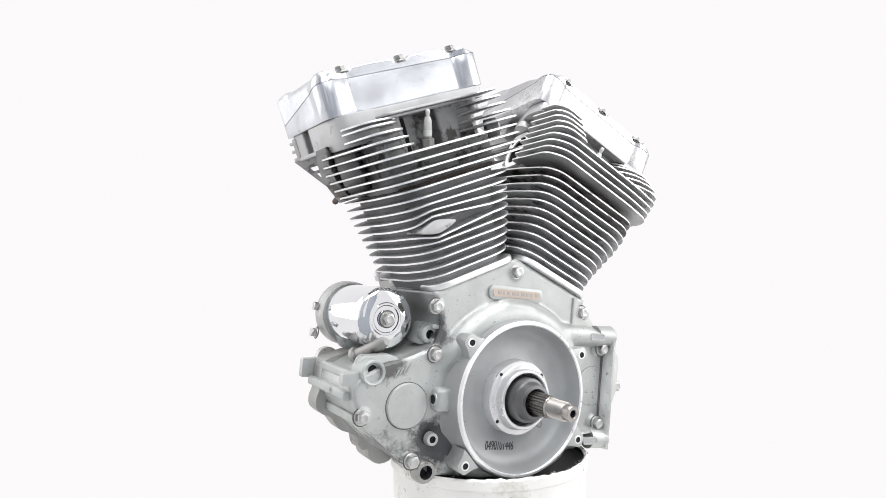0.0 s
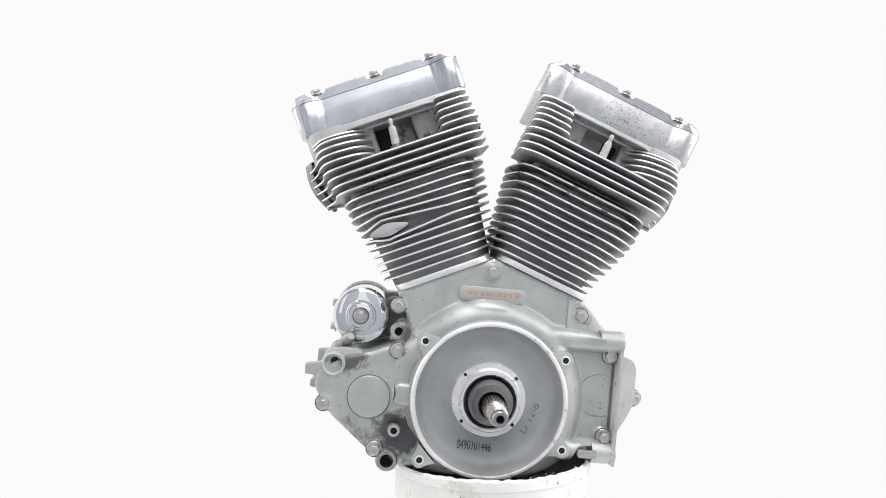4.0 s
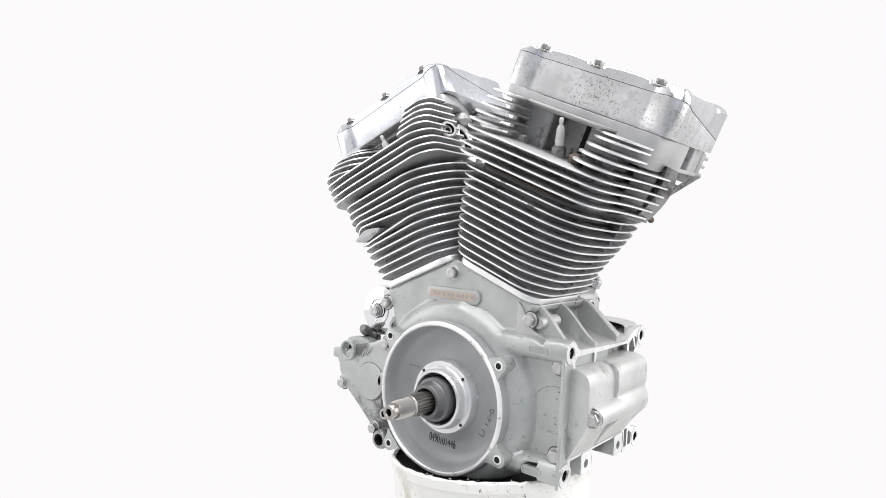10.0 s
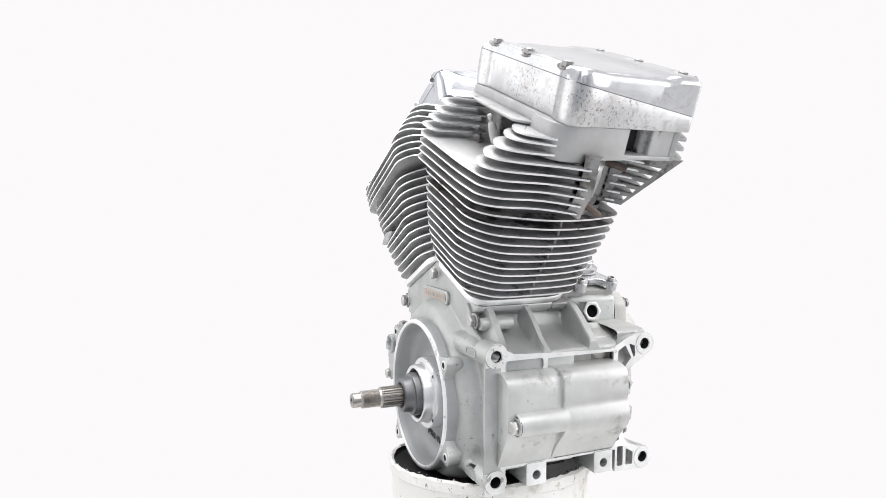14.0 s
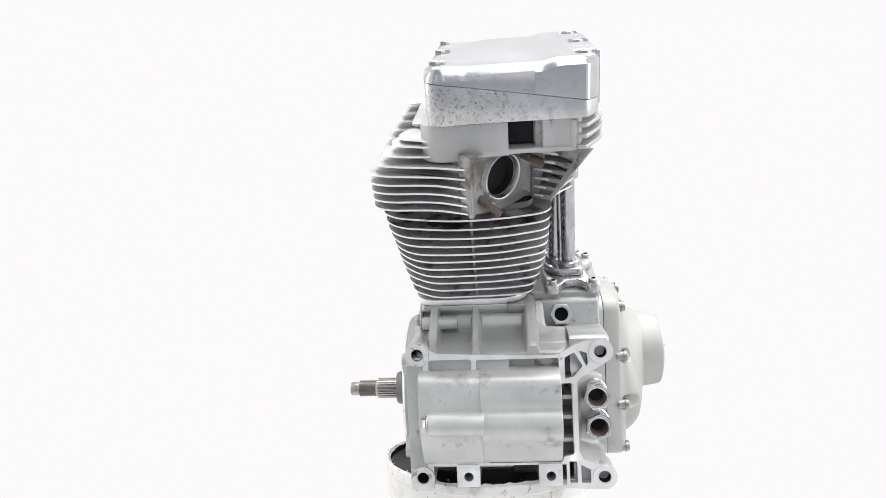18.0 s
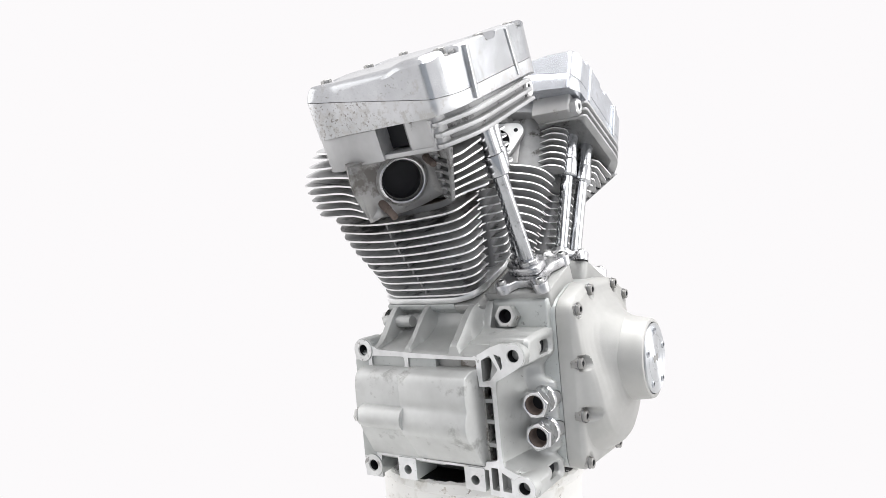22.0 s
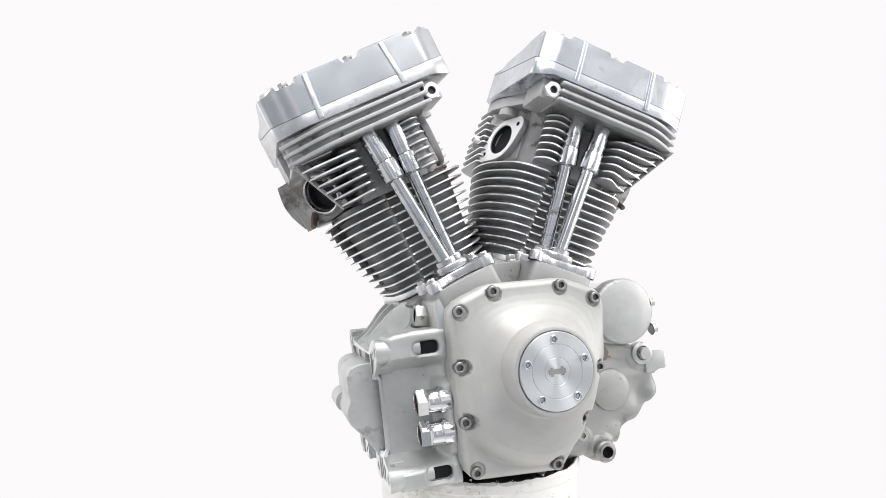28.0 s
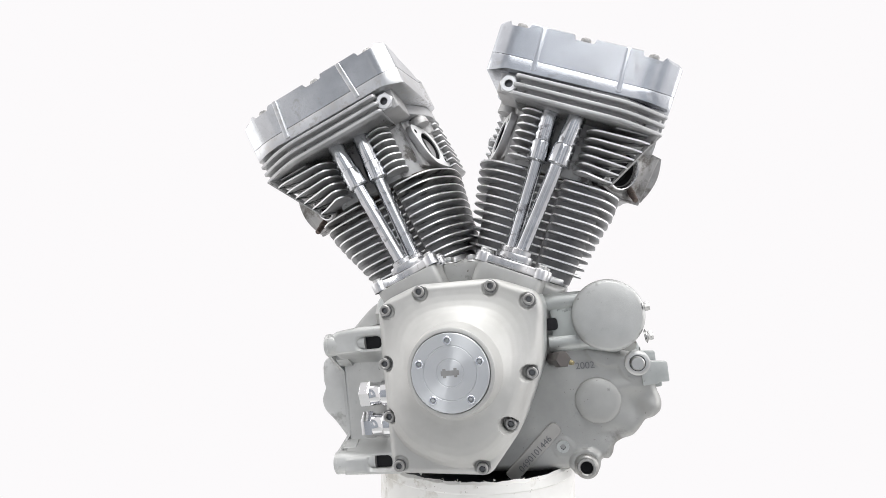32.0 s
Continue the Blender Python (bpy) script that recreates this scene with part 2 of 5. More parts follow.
def circle(cx, cz, r, n=24, start=0.0, end=360.0):
    full = abs(end - start) >= 360
    k = n if full else n + 1
    return [(cx + r * math.cos(radians(start + (end - start) * i / n)), cz + r * math.sin(radians(start + (end - start) * i / n))) for i in range(k)]


def rounded(points, radius, n=5):
    """A polygon with its corners rounded; radius is one number or one per corner."""
    out, k = [], len(points)
    for i in range(k):
        p0, p, p1 = Vector(points[i - 1]), Vector(points[i]), Vector(points[(i + 1) % k])
        r = radius[i] if isinstance(radius, (list, tuple)) else radius
        a, b = (p0 - p), (p1 - p)
        r = min(r, a.length * 0.49, b.length * 0.49)
        if r < 0.2:
            out.append(tuple(p))
            continue
        a, b = p + a.normalized() * r, p + b.normalized() * r
        for j in range(n + 1):
            t = j / n
            q = a * (1 - t) ** 2 + p * 2 * t * (1 - t) + b * t ** 2
            out.append((q.x, q.y))
    return out


def box_outline(a0, a1, b0, b1):
    return [(a0, b0), (a1, b0), (a1, b1), (a0, b1)]


def prism(bm, outline, lo, hi, holes=(), axis="y", mat=0, cap_mat=None, bevel=0.0, seg=2):
    """Extrudes an outline with holes along an axis. axis y: outline is (x, z); z: (x, y); x: (y, z). lo, hi: numbers or functions of the outline point."""
    def place(p, h):
        return {"y": (p[0], h, p[1]), "z": (p[0], p[1], h), "x": (h, p[0], p[1])}[axis]
    first = len(bm.faces)
    bm.faces.ensure_lookup_table()
    old = set(bm.faces)
    rings = []
    for loop in (outline, *holes):
        a = [bm.verts.new(place(p, lo(p) if callable(lo) else lo)) for p in loop]
        b = [bm.verts.new(place(p, hi(p) if callable(hi) else hi)) for p in loop]
        rings.append((a, b))
        k = len(loop)
        for i in range(k):
            bm.faces.new((a[i], a[(i + 1) % k], b[(i + 1) % k], b[i])).material_index = mat
    cap_edges = []
    for side in (0, 1):
        if holes:
            edges = []
            for r in rings:
                k = len(r[side])
                for i in range(k):
                    e = bm.edges.get((r[side][i], r[side][(i + 1) % k]))
                    edges.append(e)
            res = bmesh.ops.triangle_fill(bm, edges=edges, use_beauty=True)
            caps = [g for g in res["geom"] if isinstance(g, bmesh.types.BMFace)]
        else:
            caps = [bm.faces.new(rings[0][side])]
        for c in caps:
            c.material_index = mat if cap_mat is None else cap_mat
        for r in rings:
            k = len(r[side])
            cap_edges += [bm.edges.get((r[side][i], r[side][(i + 1) % k])) for i in range(k)]
    if bevel:
        made = [f for f in bm.faces if f not in old]
        bmesh.ops.recalc_face_normals(bm, faces=made)
        bmesh.ops.bevel(bm, geom=[e for e in cap_edges if e and e.is_valid], offset=bevel, segments=seg, affect="EDGES", profile=0.5, clamp_overlap=True)
    return bm


def lathe(bm, profile, n=32, centre=(0, 0, 0), axis="y", mats=None, closed=False):
    """Turns (radius, height) pairs round an axis through centre. mats: a material number per band."""
    def place(r, h, a):
        c, s = r * math.cos(a), r * math.sin(a)
        q = {"y": (c, h, s), "z": (c, s, h), "x": (h, c, s)}[axis]
        return (q[0] + centre[0], q[1] + centre[1], q[2] + centre[2])
    rings = []
    for r, h in profile:
        if r < 0.01:
            rings.append([bm.verts.new(place(0, h, 0))])
        else:
            rings.append([bm.verts.new(place(r, h, 2 * math.pi * i / n)) for i in range(n)])
    pairs = list(zip(rings[:-1], rings[1:]))
    if closed:
        pairs.append((rings[-1], rings[0]))
    for k, (a, b) in enumerate(pairs):
        for i in range(n):
            j = (i + 1) % n
            if len(a) == 1 and len(b) == 1:
                continue
            if len(a) == 1:
                f = bm.faces.new((a[0], b[j], b[i]))
            elif len(b) == 1:
                f = bm.faces.new((a[i], a[j], b[0]))
            else:
                f = bm.faces.new((a[i], a[j], b[j], b[i]))
            if mats:
                f.material_index = mats[k]
    return bm


def rod(bm, p, q, bands, n=20):
    """A turned rod from p to q; bands: (radius, share of the way)."""
    p, q = Vector(p), Vector(q)
    turn = (q - p).to_track_quat("Z", "Y").to_matrix().to_4x4()
    turn.translation = p
    old = set(bm.verts)
    lathe(bm, [(0, bands[0][1] * (q - p).length)] + [(r, s * (q - p).length) for r, s in bands] + [(0, bands[-1][1] * (q - p).length)], n, axis="z")
    for v in bm.verts:
        if v not in old:
            v.co = turn @ v.co
    return bm


def facing(loc, way, turn=0.0):
    """The pose of a small turned part whose axis (its z) points along way; loc in millimetres."""
    m = Vector(way).to_track_quat("Z", "Y").to_matrix().to_4x4()
    m.translation = Vector(loc) * MM
    return m @ pose(0, 0, 0, 0, 0, turn)


def smooth_step(v, a, b):
    t = max(0.0, min(1.0, (v - a) / (b - a)))
    return t * t * (3 - 2 * t)


def soft_max(a, b, k):
    h = max(0.0, min(1.0, 0.5 + 0.5 * (a - b) / k))
    return b + (a - b) * h + k * h * (1 - h)


def relief(bm, outline, height, base, step=2.5, axis="y", holes=(), mat=0):
    """A cast surface over an outline with holes: height(a, b, d) along the axis, d the distance to the rim; its rims fall to base."""
    loops = [np.array(loop, float) for loop in (outline, *holes)]
    a0, b0 = loops[0].min(0) - step
    na, nb = (np.ceil((loops[0].max(0) + step - (a0, b0)) / step)).astype(int) + 1
    aa, bb = np.meshgrid(a0 + step * np.arange(na), b0 + step * np.arange(nb), indexing="ij")
    pts = np.stack([aa.ravel(), bb.ravel()], 1)

    def inside(p, loop):
        got, q = np.zeros(len(p), bool), np.roll(loop, -1, 0)
        for (x0, y0), (x1, y1) in zip(loop, q):
            if y0 != y1:
                got ^= ((y0 > p[:, 1]) != (y1 > p[:, 1])) & (p[:, 0] < (x1 - x0) * (p[:, 1] - y0) / (y1 - y0) + x0)
        return got

    def nearest(p):
        best, at = np.full(len(p), 1e9), p.copy()
        for loop in loops:
            for u, w in zip(loop, np.roll(loop, -1, 0)):
                e = w - u
                t = np.clip(((p - u) @ e) / max(e @ e, 1e-9), 0, 1)
                q = u + t[:, None] * e
                d = np.hypot(*(p - q).T)
                near = d < best
                best[near], at[near] = d[near], q[near]
        return best, at
    mid = pts + step / 2
    keep = inside(mid, loops[0])
    for loop in loops[1:]:
        keep &= ~inside(mid, loop)
    keep = keep.reshape(na, nb)
    keep[-1, :] = keep[:, -1] = False
    count = np.zeros((na, nb), int)
    for i, j in ((0, 0), (1, 0), (0, 1), (1, 1)):
        count[i:, j:] += keep[:na - i, :nb - j]
    dist, at = nearest(pts)
    rim = (count > 0) & (count < 4)
    flat = rim.ravel()
    pts[flat], dist[flat] = at[flat], 0.0

    def place(a, b, h):
        return {"y": (a, h, b), "z": (a, b, h), "x": (h, a, b)}[axis]
    top, low = {}, {}
    for k in np.flatnonzero(count.ravel()):
        a, b = pts[k]
        top[k] = bm.verts.new(place(a, b, height(a, b, dist[k])))
        if flat[k]:
            low[k] = bm.verts.new(place(a, b, base(a, b) if callable(base) else base))
    sides = {}
    for i, j in zip(*np.nonzero(keep)):
        q = [i * nb + j, (i + 1) * nb + j, (i + 1) * nb + j + 1, i * nb + j + 1]
        bm.faces.new([top[k] for k in q]).material_index = mat
        for e in zip(q, q[1:] + q[:1]):
            if (e[1], e[0]) in sides:
                del sides[(e[1], e[0])]
            else:
                sides[e] = 1
    for e in sides:
        bm.faces.new((top[e[1]], top[e[0]], low[e[0]], low[e[1]])).material_index = mat
    return bm


def hex_bolt_mesh(name, af, head, washer, mat, dimple=True):
    bm = bmesh.new()
    lathe(bm, [(0, -1), (washer, -1), (washer, 1.2), (washer * 0.94, 1.8), (0, 1.8)], 20, axis="z")
    r = af / math.sqrt(3)
    hexa = circle(0, 0, r, 6)
    prism(bm, hexa, 1.8, 1.8 + head, axis="z", bevel=0.9)
    lathe(bm, [(washer + 1.4, 0.05), (washer + 1.1, 0.35), (washer - 0.5, 0.4)], 20, axis="z", mats=[1, 1])
    if dimple:
        lathe(bm, [(r * 0.62, 1.8 + head), (r * 0.55, 1.9 + head + 0.3), (r * 0.3, 1.8 + head + 0.2), (0, 1.8 + head + 0.1)], 16, axis="z")
    return finish(name, bm, [mat, GRIME])


def socket_bolt_mesh(name, r, head, mat, gap=False):
    bm = bmesh.new()
    lathe(bm, [(r, -6), (r, head - 0.8), (r - 0.8, head), (r * 0.62, head), (r * 0.55, head - 0.4)], 20, axis="z")
    hexa = circle(0, 0, r * 0.52, 6)
    prism(bm, circle(0, 0, r * 0.6, 6), head - 3.6, head - 3.5, axis="z", mat=1)
    a = [bm.verts.new((x, y, head - 0.4)) for x, y in hexa]
    b = [bm.verts.new((x, y, head - 3.4)) for x, y in hexa]
    for i in range(6):
        bm.faces.new((a[i], a[(i + 1) % 6], b[(i + 1) % 6], b[i])).material_index = 1
    # raised dark ring that paints the shaded gap round the head
    if gap:
        lathe(bm, [(r + 0.8, 1.6), (r + 0.6, 2.3), (r - 0.5, 2.4)], 24, axis="z", mats=[1, 1])
    return finish(name, bm, [mat, DARK_STEEL])


HEX_LARGE = hex_bolt_mesh("hex_bolt", 12.7, 6.0, 9.0, STEEL)
HEX_SMALL = hex_bolt_mesh("hex_bolt", 10.0, 6.0, 6.5, STEEL)
SOCKET = socket_bolt_mesh("socket_bolt", 6.0, 6.4, BOLT, True)
HEX_COVER = hex_bolt_mesh("hex_bolt", 10.0, 6.0, 7.0, BOLT)
SOCKET_SMALL = socket_bolt_mesh("socket_bolt", 4.2, 2.0, POLISHED_CLEAN)
SOCKET_TALL = socket_bolt_mesh("socket_bolt", 4.8, 8.0, STEEL)

# ---------------------------------------------------------------- setting
# table and floor are out of view, added to shape light from below
bm = bmesh.new()
prism(bm, circle(0, 0, 420, 72), -30, 0, axis="z", bevel=4)
prism(bm, circle(0, 0, 120, 40), -900, -30, axis="z")
tagged(new("table_floor", finish("table_floor", bm, TABLE_TOP)), label="unseen round pale pedestal table added under the drum", category="table", kind="structure")
bm = bmesh.new()
prism(bm, [(-2400, -2500), (2400, -2500), (2400, 2000), (-2400, 2000)], -940, -900, axis="z")
tagged(new("floor", finish("floor", bm, FLOOR)), label="unseen grey concrete floor added to tone reflections from below", category="floor", kind="structure")
# unseen wall, added to darken reflections; its openings give bright streaks
bm = bmesh.new()
prism(bm, box_outline(-2200, 2200, -900, 4200), -2500, -2400, axis="y",
      holes=[box_outline(x, x + 420, 300, 1900) for x in (-1500, -300, 900)])
tagged(new("wall_south", finish("wall_south", bm, WALL)), label="unseen blue-grey wall behind the camera with three tall window openings", category="wall", kind="structure")

# ---------------------------------------------------------------- the engine
engine = new("motorcycle_engine")
engine.location = (0, 0, TOP)
tagged(engine, label="silver finned V-twin motorcycle engine standing on a white drum", category="engine")

FRONT, REAR = radians(-24.2), radians(20.8)


def cyl_pose(angle):
    return ENG @ Matrix.Rotation(angle, 4, "Y")


# ---- crankcase
case_left_outline = [(-5, 165), (110, 121.5), (108, 115), (97, 110), (97, 95), (118, 88), (155, 73), (155, -46), (114, -49), (104, -69), (84, -80), (50, -88), (0, -92), (-60, -92), (-100, -90),
                     (-135, -77), (-187, -34), (-206, -4), (-204, 16), (-170, 34), (-144, 40), (-112, 54), (-101, 84), (-118, 115)]
LEFT_BOLTS = ((-6.2, 148.2), (104.5, 105.5), (-114.5, 99.4), (-110.7, 45.7), (145.2, 60), (145.6, -37), (-192.6, -23), (-128, -72))


def left_height(x, z, d):
    """The cast left face: plate, shoulder round the alternator, two rails and pads under the bolts."""
    r = math.hypot(x, z)
    h = 30.0 - 5.0 * smooth_step(x, 84, 104) * (1 - smooth_step(z, 84, 100))
    h -= 7.0 * math.exp(-((x + 97) / 12) ** 2 - ((z + 44) / 22) ** 2)
    h -= 4.0 * smooth_step(x, -98, -118) * smooth_step(z, -20, -48) * 0.8
    h += 3.0 * math.exp(-((x + 6) / 24) ** 6 - ((z - 112) / 7) ** 4)
    ring = max(0.0, min(1.0, (117 - r) / 22))
    wide = 1.0 if x > -70 else smooth_step(z, 20, 60) * 0.8 + 0.2
    h = soft_max(h, h + 17.0 * wide * (1 - (1 - ring) ** 2.2), 1.0)
    h = soft_max(h, 24 + 20 * (1 - min(1.0, abs(r - 93) / 9)) if x < -60 and z > 40 else 0, 4.0)
    for z0, x0 in ((77, 66), (-56, 82)):
        a = abs(z - z0) / 14.0
        if a < 1:
            h = soft_max(h, 24 + 20 * math.sqrt(1 - a ** 2.6) * smooth_step(x, x0 - 30, x0 + 6), 5.0)
    for bx, bz in LEFT_BOLTS:
        k = math.hypot(x - bx, z - bz)
        if k < 16:
            h = soft_max(h, 31.4 - 1.8 * max(0.0, k - 9), 1.5) if bx < 140 else soft_max(h, 29.4 - 2.2 * max(0.0, k - 9), 1.5)
    if r < 91:
        h = 22.0
    return -(h - 3.0 * max(0.0, 1 - d / 3.5) ** 2)


bm = bmesh.new()
left_rim = rounded(case_left_outline, [0, 2, 2, 5, 5, 8, 3, 3, 4, 8, 8, 8, 8, 8, 8, 14, 14, 10, 10, 8, 8, 8, 12, 4], 4)
prism(bm, left_rim, -17, 66, bevel=0.5)
relief(bm, left_rim, left_height, -16, 2.2)
case_left = part("crankcase_half", bm, CAST_LEFT, engine, "bead-blasted grey aluminium left crankcase half, oily at the bottom")

# the two thick rails that run back to the mounting face, and the flange edge
for z, x0 in ((77, 66), (-56, 82)):
    bm = bmesh.new()
    lathe(bm, [(0, 130), (13.2, 130), (13.5, 156), (12.6, 158.6), (6.6, 158.6), (6.0, 157), (5.8, 145), (0, 145)], 32, centre=(0, -31, z), axis="x", mats=[0, 0, 0, 1, 1, 2, 2])
    part("mounting_rail", bm, [CAST, EDGE_WORN, HOLE], case_left, "thick cast rail ending in a tapped hole")
    bm = bmesh.new()
    prism(bm, rounded(box_outline(112, 136, z - 5, z + 4), 3.5), -44.9, -40, holes=[rounded(box_outline(113.4, 134.6, z - 3.6, z + 2.6), 3)])
    prism(bm, rounded(box_outline(113.4, 134.6, z - 3.6, z + 2.6), 3), -44.2, -40, mat=1)
    part("recess_rim", bm, [CAST, CAST_CUP], case_left)
bm = bmesh.new()
prism(bm, rounded([(153.6, 66), (157.6, 66), (157.6, -46), (153.6, -46)], 1.0), -43.8, -25, bevel=1.0)
part("flange_edge", bm, [CAST], case_left)
bm = bmesh.new()
for r, y, mat in ((26.0, -25.25, 1), (25.4, -25.7, 0)):
    prism(bm, [p for p in circle(137, 10.5, r, 64) if p[0] < 149.5], y, -24, mat=mat)
part("round_mark", bm, [CAST_LEFT, GRIME], case_left)
# dark strip laid on the panel for both oil and shade in the groove
bm = bmesh.new()
prism(bm, rounded(box_outline(150.6, 153.7, -42, 62), 1), -26.2, -24)
part("dark_groove_strip", bm, GRIME, case_left, "dark strip for the oil and shade in the groove beside the flange")

# the other half: front lower block, then the cam chest
case_right_outline = [(-5, 164), (110, 120.5), (108, 114), (97, 109), (97, 94), (118, 87), (149, 73), (148, -46), (112, -49), (100, -76), (0, -92), (-60, -94), (-100, -92), (-104, -99), (-118, -103), (-132, -97),
                      (-135, -82), (-143, -85), (-149, -78), (-151, -68), (-162, -62), (-173, -60), (-181, -52), (-189, -42), (-197, -41), (-207, -34), (-209, -22), (-204, -8), (-205, 6), (-203, 24),
                      (-170, 36), (-120, 52), (-104, 84), (-118, 114)]


def right_height(x, z, d):
    """The cast right face: soft lobes towards the front edge and pads round the studs."""
    h = 100.0 + 1.2 * math.sin(x * 0.055) * math.sin(z * 0.07)
    h -= 5.0 * math.exp(-((x + 177) / 11) ** 2 - ((z + 26) / 16) ** 2)
    h -= 3.5 * math.exp(-((x + 152) / 14) ** 2 - ((z + 56) / 8) ** 2)
    h += 4.0 * math.exp(-((x + 197) / 9) ** 2 - ((z + 28) / 9) ** 2)
    h += 3.0 * math.exp(-((x + 172) / 26) ** 2 - ((z + 3) / 7) ** 2)
    for bx, bz, r, up in ((-186, 21, 19, 3.0), (-118, -88, 17, 4.0), (-94, -68, 11, 2.0), (-160, 50, 30, 2.0)):
        k = math.hypot(x - bx, z - bz)
        if k < r + 8:
            h = soft_max(h, 100 + up - 1.6 * max(0.0, k - r), 1.5)
    return h - 7.0 * max(0.0, 1 - d / 8.0) ** 2


bm = bmesh.new()
right_rim = rounded(case_right_outline, [0, 2, 2, 5, 5, 8, 3, 3, 4, 8, 8, 8, 6, 6, 8, 8, 5, 5, 5, 6, 6, 6, 6, 6, 6, 8, 8, 8, 6, 8, 8, 8, 12, 4], 4)
prism(bm, right_rim, 66.5, 86, bevel=0.5)
relief(bm, right_rim, right_height, 85, 2.2)
case_right = part("crankcase_half", bm, CAST_RIGHT, engine, "bead-blasted grey aluminium right crankcase half")
chest_outline = [(82, 111), (72, 120), (36, 133), (-48, 131), (-90, 113), (-95, 98), (-88, 38), (-58, -28), (-22, -71), (76, -64), (82.5, -52), (83, 52)]
bm = bmesh.new()
prism(bm, rounded(chest_outline, 8, 4), 90, 175.0, bevel=0.6)
part("cam_chest", bm, CAST, engine, "cast cam chest behind the cover")
# small top post between the lifter blocks
bm = bmesh.new()
prism(bm, rounded([(-18, 126), (16, 126), (16, 155), (-26, 155)], 3), 90, 140, bevel=2)
part("case_post", bm, CAST_RIGHT, engine)
for x in (-16, 10):
    part("hex_bolt", HEX_SMALL, None, engine, m=ENG @ facing((x, 132, 155), (0, 0, 1)))

# front ribs, tabs and blocks
for z0, x0, x1 in ((18, -204, -150), (-2, -212, -150), (-28, -196, -150)):
    bm = bmesh.new()
    prism(bm, rounded(box_outline(x0, x1, z0 - 6, z0 + 4), 3), -20, 92, bevel=2)
    part("front_rib", bm, CAST_GRIMY, engine)
for y in (-26, 98):
    bm = bmesh.new()
    prism(bm, rounded([(-218, 22), (-190, 26), (-190, 2), (-205, 2), (-208, 9), (-218, 9)] if y < 0 else [(-219, 21), (-190, 24), (-190, -4), (-205, -3), (-208, -1), (-219, -1)], 2), y - 3, y + 7, bevel=1)
    part("front_tab", bm, CAST, engine)
bm = bmesh.new()
prism(bm, rounded(box_outline(-111, -84, -17, 10), 7), -45, -28, bevel=5, seg=3)
block = part("case_block", bm, CAST, engine)
bm = bmesh.new()
lathe(bm, [(7.5, -1), (7, 0.6), (5.2, 0.7), (4.6, 0.3), (0, 0.3)], 24, axis="z", mats=[0, 0, 1, 1])
part("block_bore", bm, [CAST, HOLE], block, "small dark bore", m=facing((-112, -39, -3), (-1, 0, 0)))
bm = bmesh.new()
prism(bm, rounded([(-200, 24), (-196, 40), (-166, 44), (-150, 40), (-150, 20)], 6), -24, -6, bevel=3)
lathe(bm, [(0, -27), (9.4, -27), (10.2, -30), (10.8, -33.6), (12.6, -34.4), (14, -33), (14.6, -26), (15, -8)], 36, centre=(-185, 0, 24))
lathe(bm, [(0, -27.6), (4.6, -27.6), (5.4, -26.8)], 20, centre=(-184, 0, 26.5), mats=[1, 1])
part("oil_gallery_boss", bm, [CAST_GRIMY, HOLE], engine)
bm = rod(bmesh.new(), (-185.5, 21, 35), (-168, -22, 57), [(9.6, 0), (9.8, 0.06), (9.4, 0.1), (6.6, 0.12), (6.4, 0.5), (7.2, 0.56), (7.6, 0.78), (6.4, 0.9), (4.2, 1.0)], 20)
part("oil_pipe", bm, BOLT, engine, "short stained oil pipe stub")

bm = bmesh.new()
lathe(bm, [(11, -6), (10.4, -17), (9, -18.6), (5.6, -18.6), (5.0, -17), (4.8, -12), (0, -12)], 28, centre=(-111.5, 0, 66.6), mats=[0, 0, 0, 0, 1, 1])
prism(bm, rounded([(-124, 54), (-94, 54), (-94, 78), (-114, 80)], 6), -9, 20, bevel=3)
for z0, z1 in ((58, 66), (76, 71)):
    prism(bm, rounded([(-112, z0 - 2), (-92, z1 + 2), (-90, z1 + 6), (-112, z0 + 3)], 1.2), -24, 0, bevel=1.0)
part("ring_boss", bm, [CAST_GRIMY, HOLE], engine, "round drilled boss beside the oil filter")

# alternator cup with its machined rim
bm = bmesh.new()
lathe(bm, [(100, -28), (95.5, -34), (93.4, -45), (92.4, -55), (91.9, -57.6), (90.6, -59.4), (89.6, -60.3), (87.2, -60.3), (86.0, -58.8), (84.9, -51), (83.2, -41), (80.4, -36), (76, -32.8), (70, -31.6), (60, -31.6), (53, -32.6), (47, -36), (0, -36)], 96,
      mats=[0, 0, 0, 0, 1, 1, 1, 1] + [0] * 10)
alternator = part("alternator_housing", bm, [CAST_CUP, RIM], engine, "open round alternator housing with a bright machined rim")
for x, z in ((-80.2, 63.1), (84.4, 54.1), (88.9, -50), (-75, -73)):
    d = Vector((x, z)).normalized()
    e = Vector((-d.y, d.x))
    c = Vector((x, z))
    lug = [c + d * 9 + e * 7, c + d * 9 - e * 7, c - d * 3 - e * 10, c - d * 11 - e * 15, c - d * 11 + e * 15, c - d * 3 + e * 10]
    bm = bmesh.new()
    prism(bm, rounded([tuple(q) for q in lug], [7, 7, 6, 1, 1, 6]), -58.6, -26, bevel=1.6)
    lathe(bm, [(5.6, -58.4), (5.2, -59.2), (3.6, -59.3), (3.2, -58.9), (0, -58.9)], 18, centre=(x, 0, z), mats=[1, 1, 2, 2])
    part("bolt_lug", bm, [CAST, EDGE_WORN, HOLE], alternator, "lug with a threaded hole")
bm = bmesh.new()
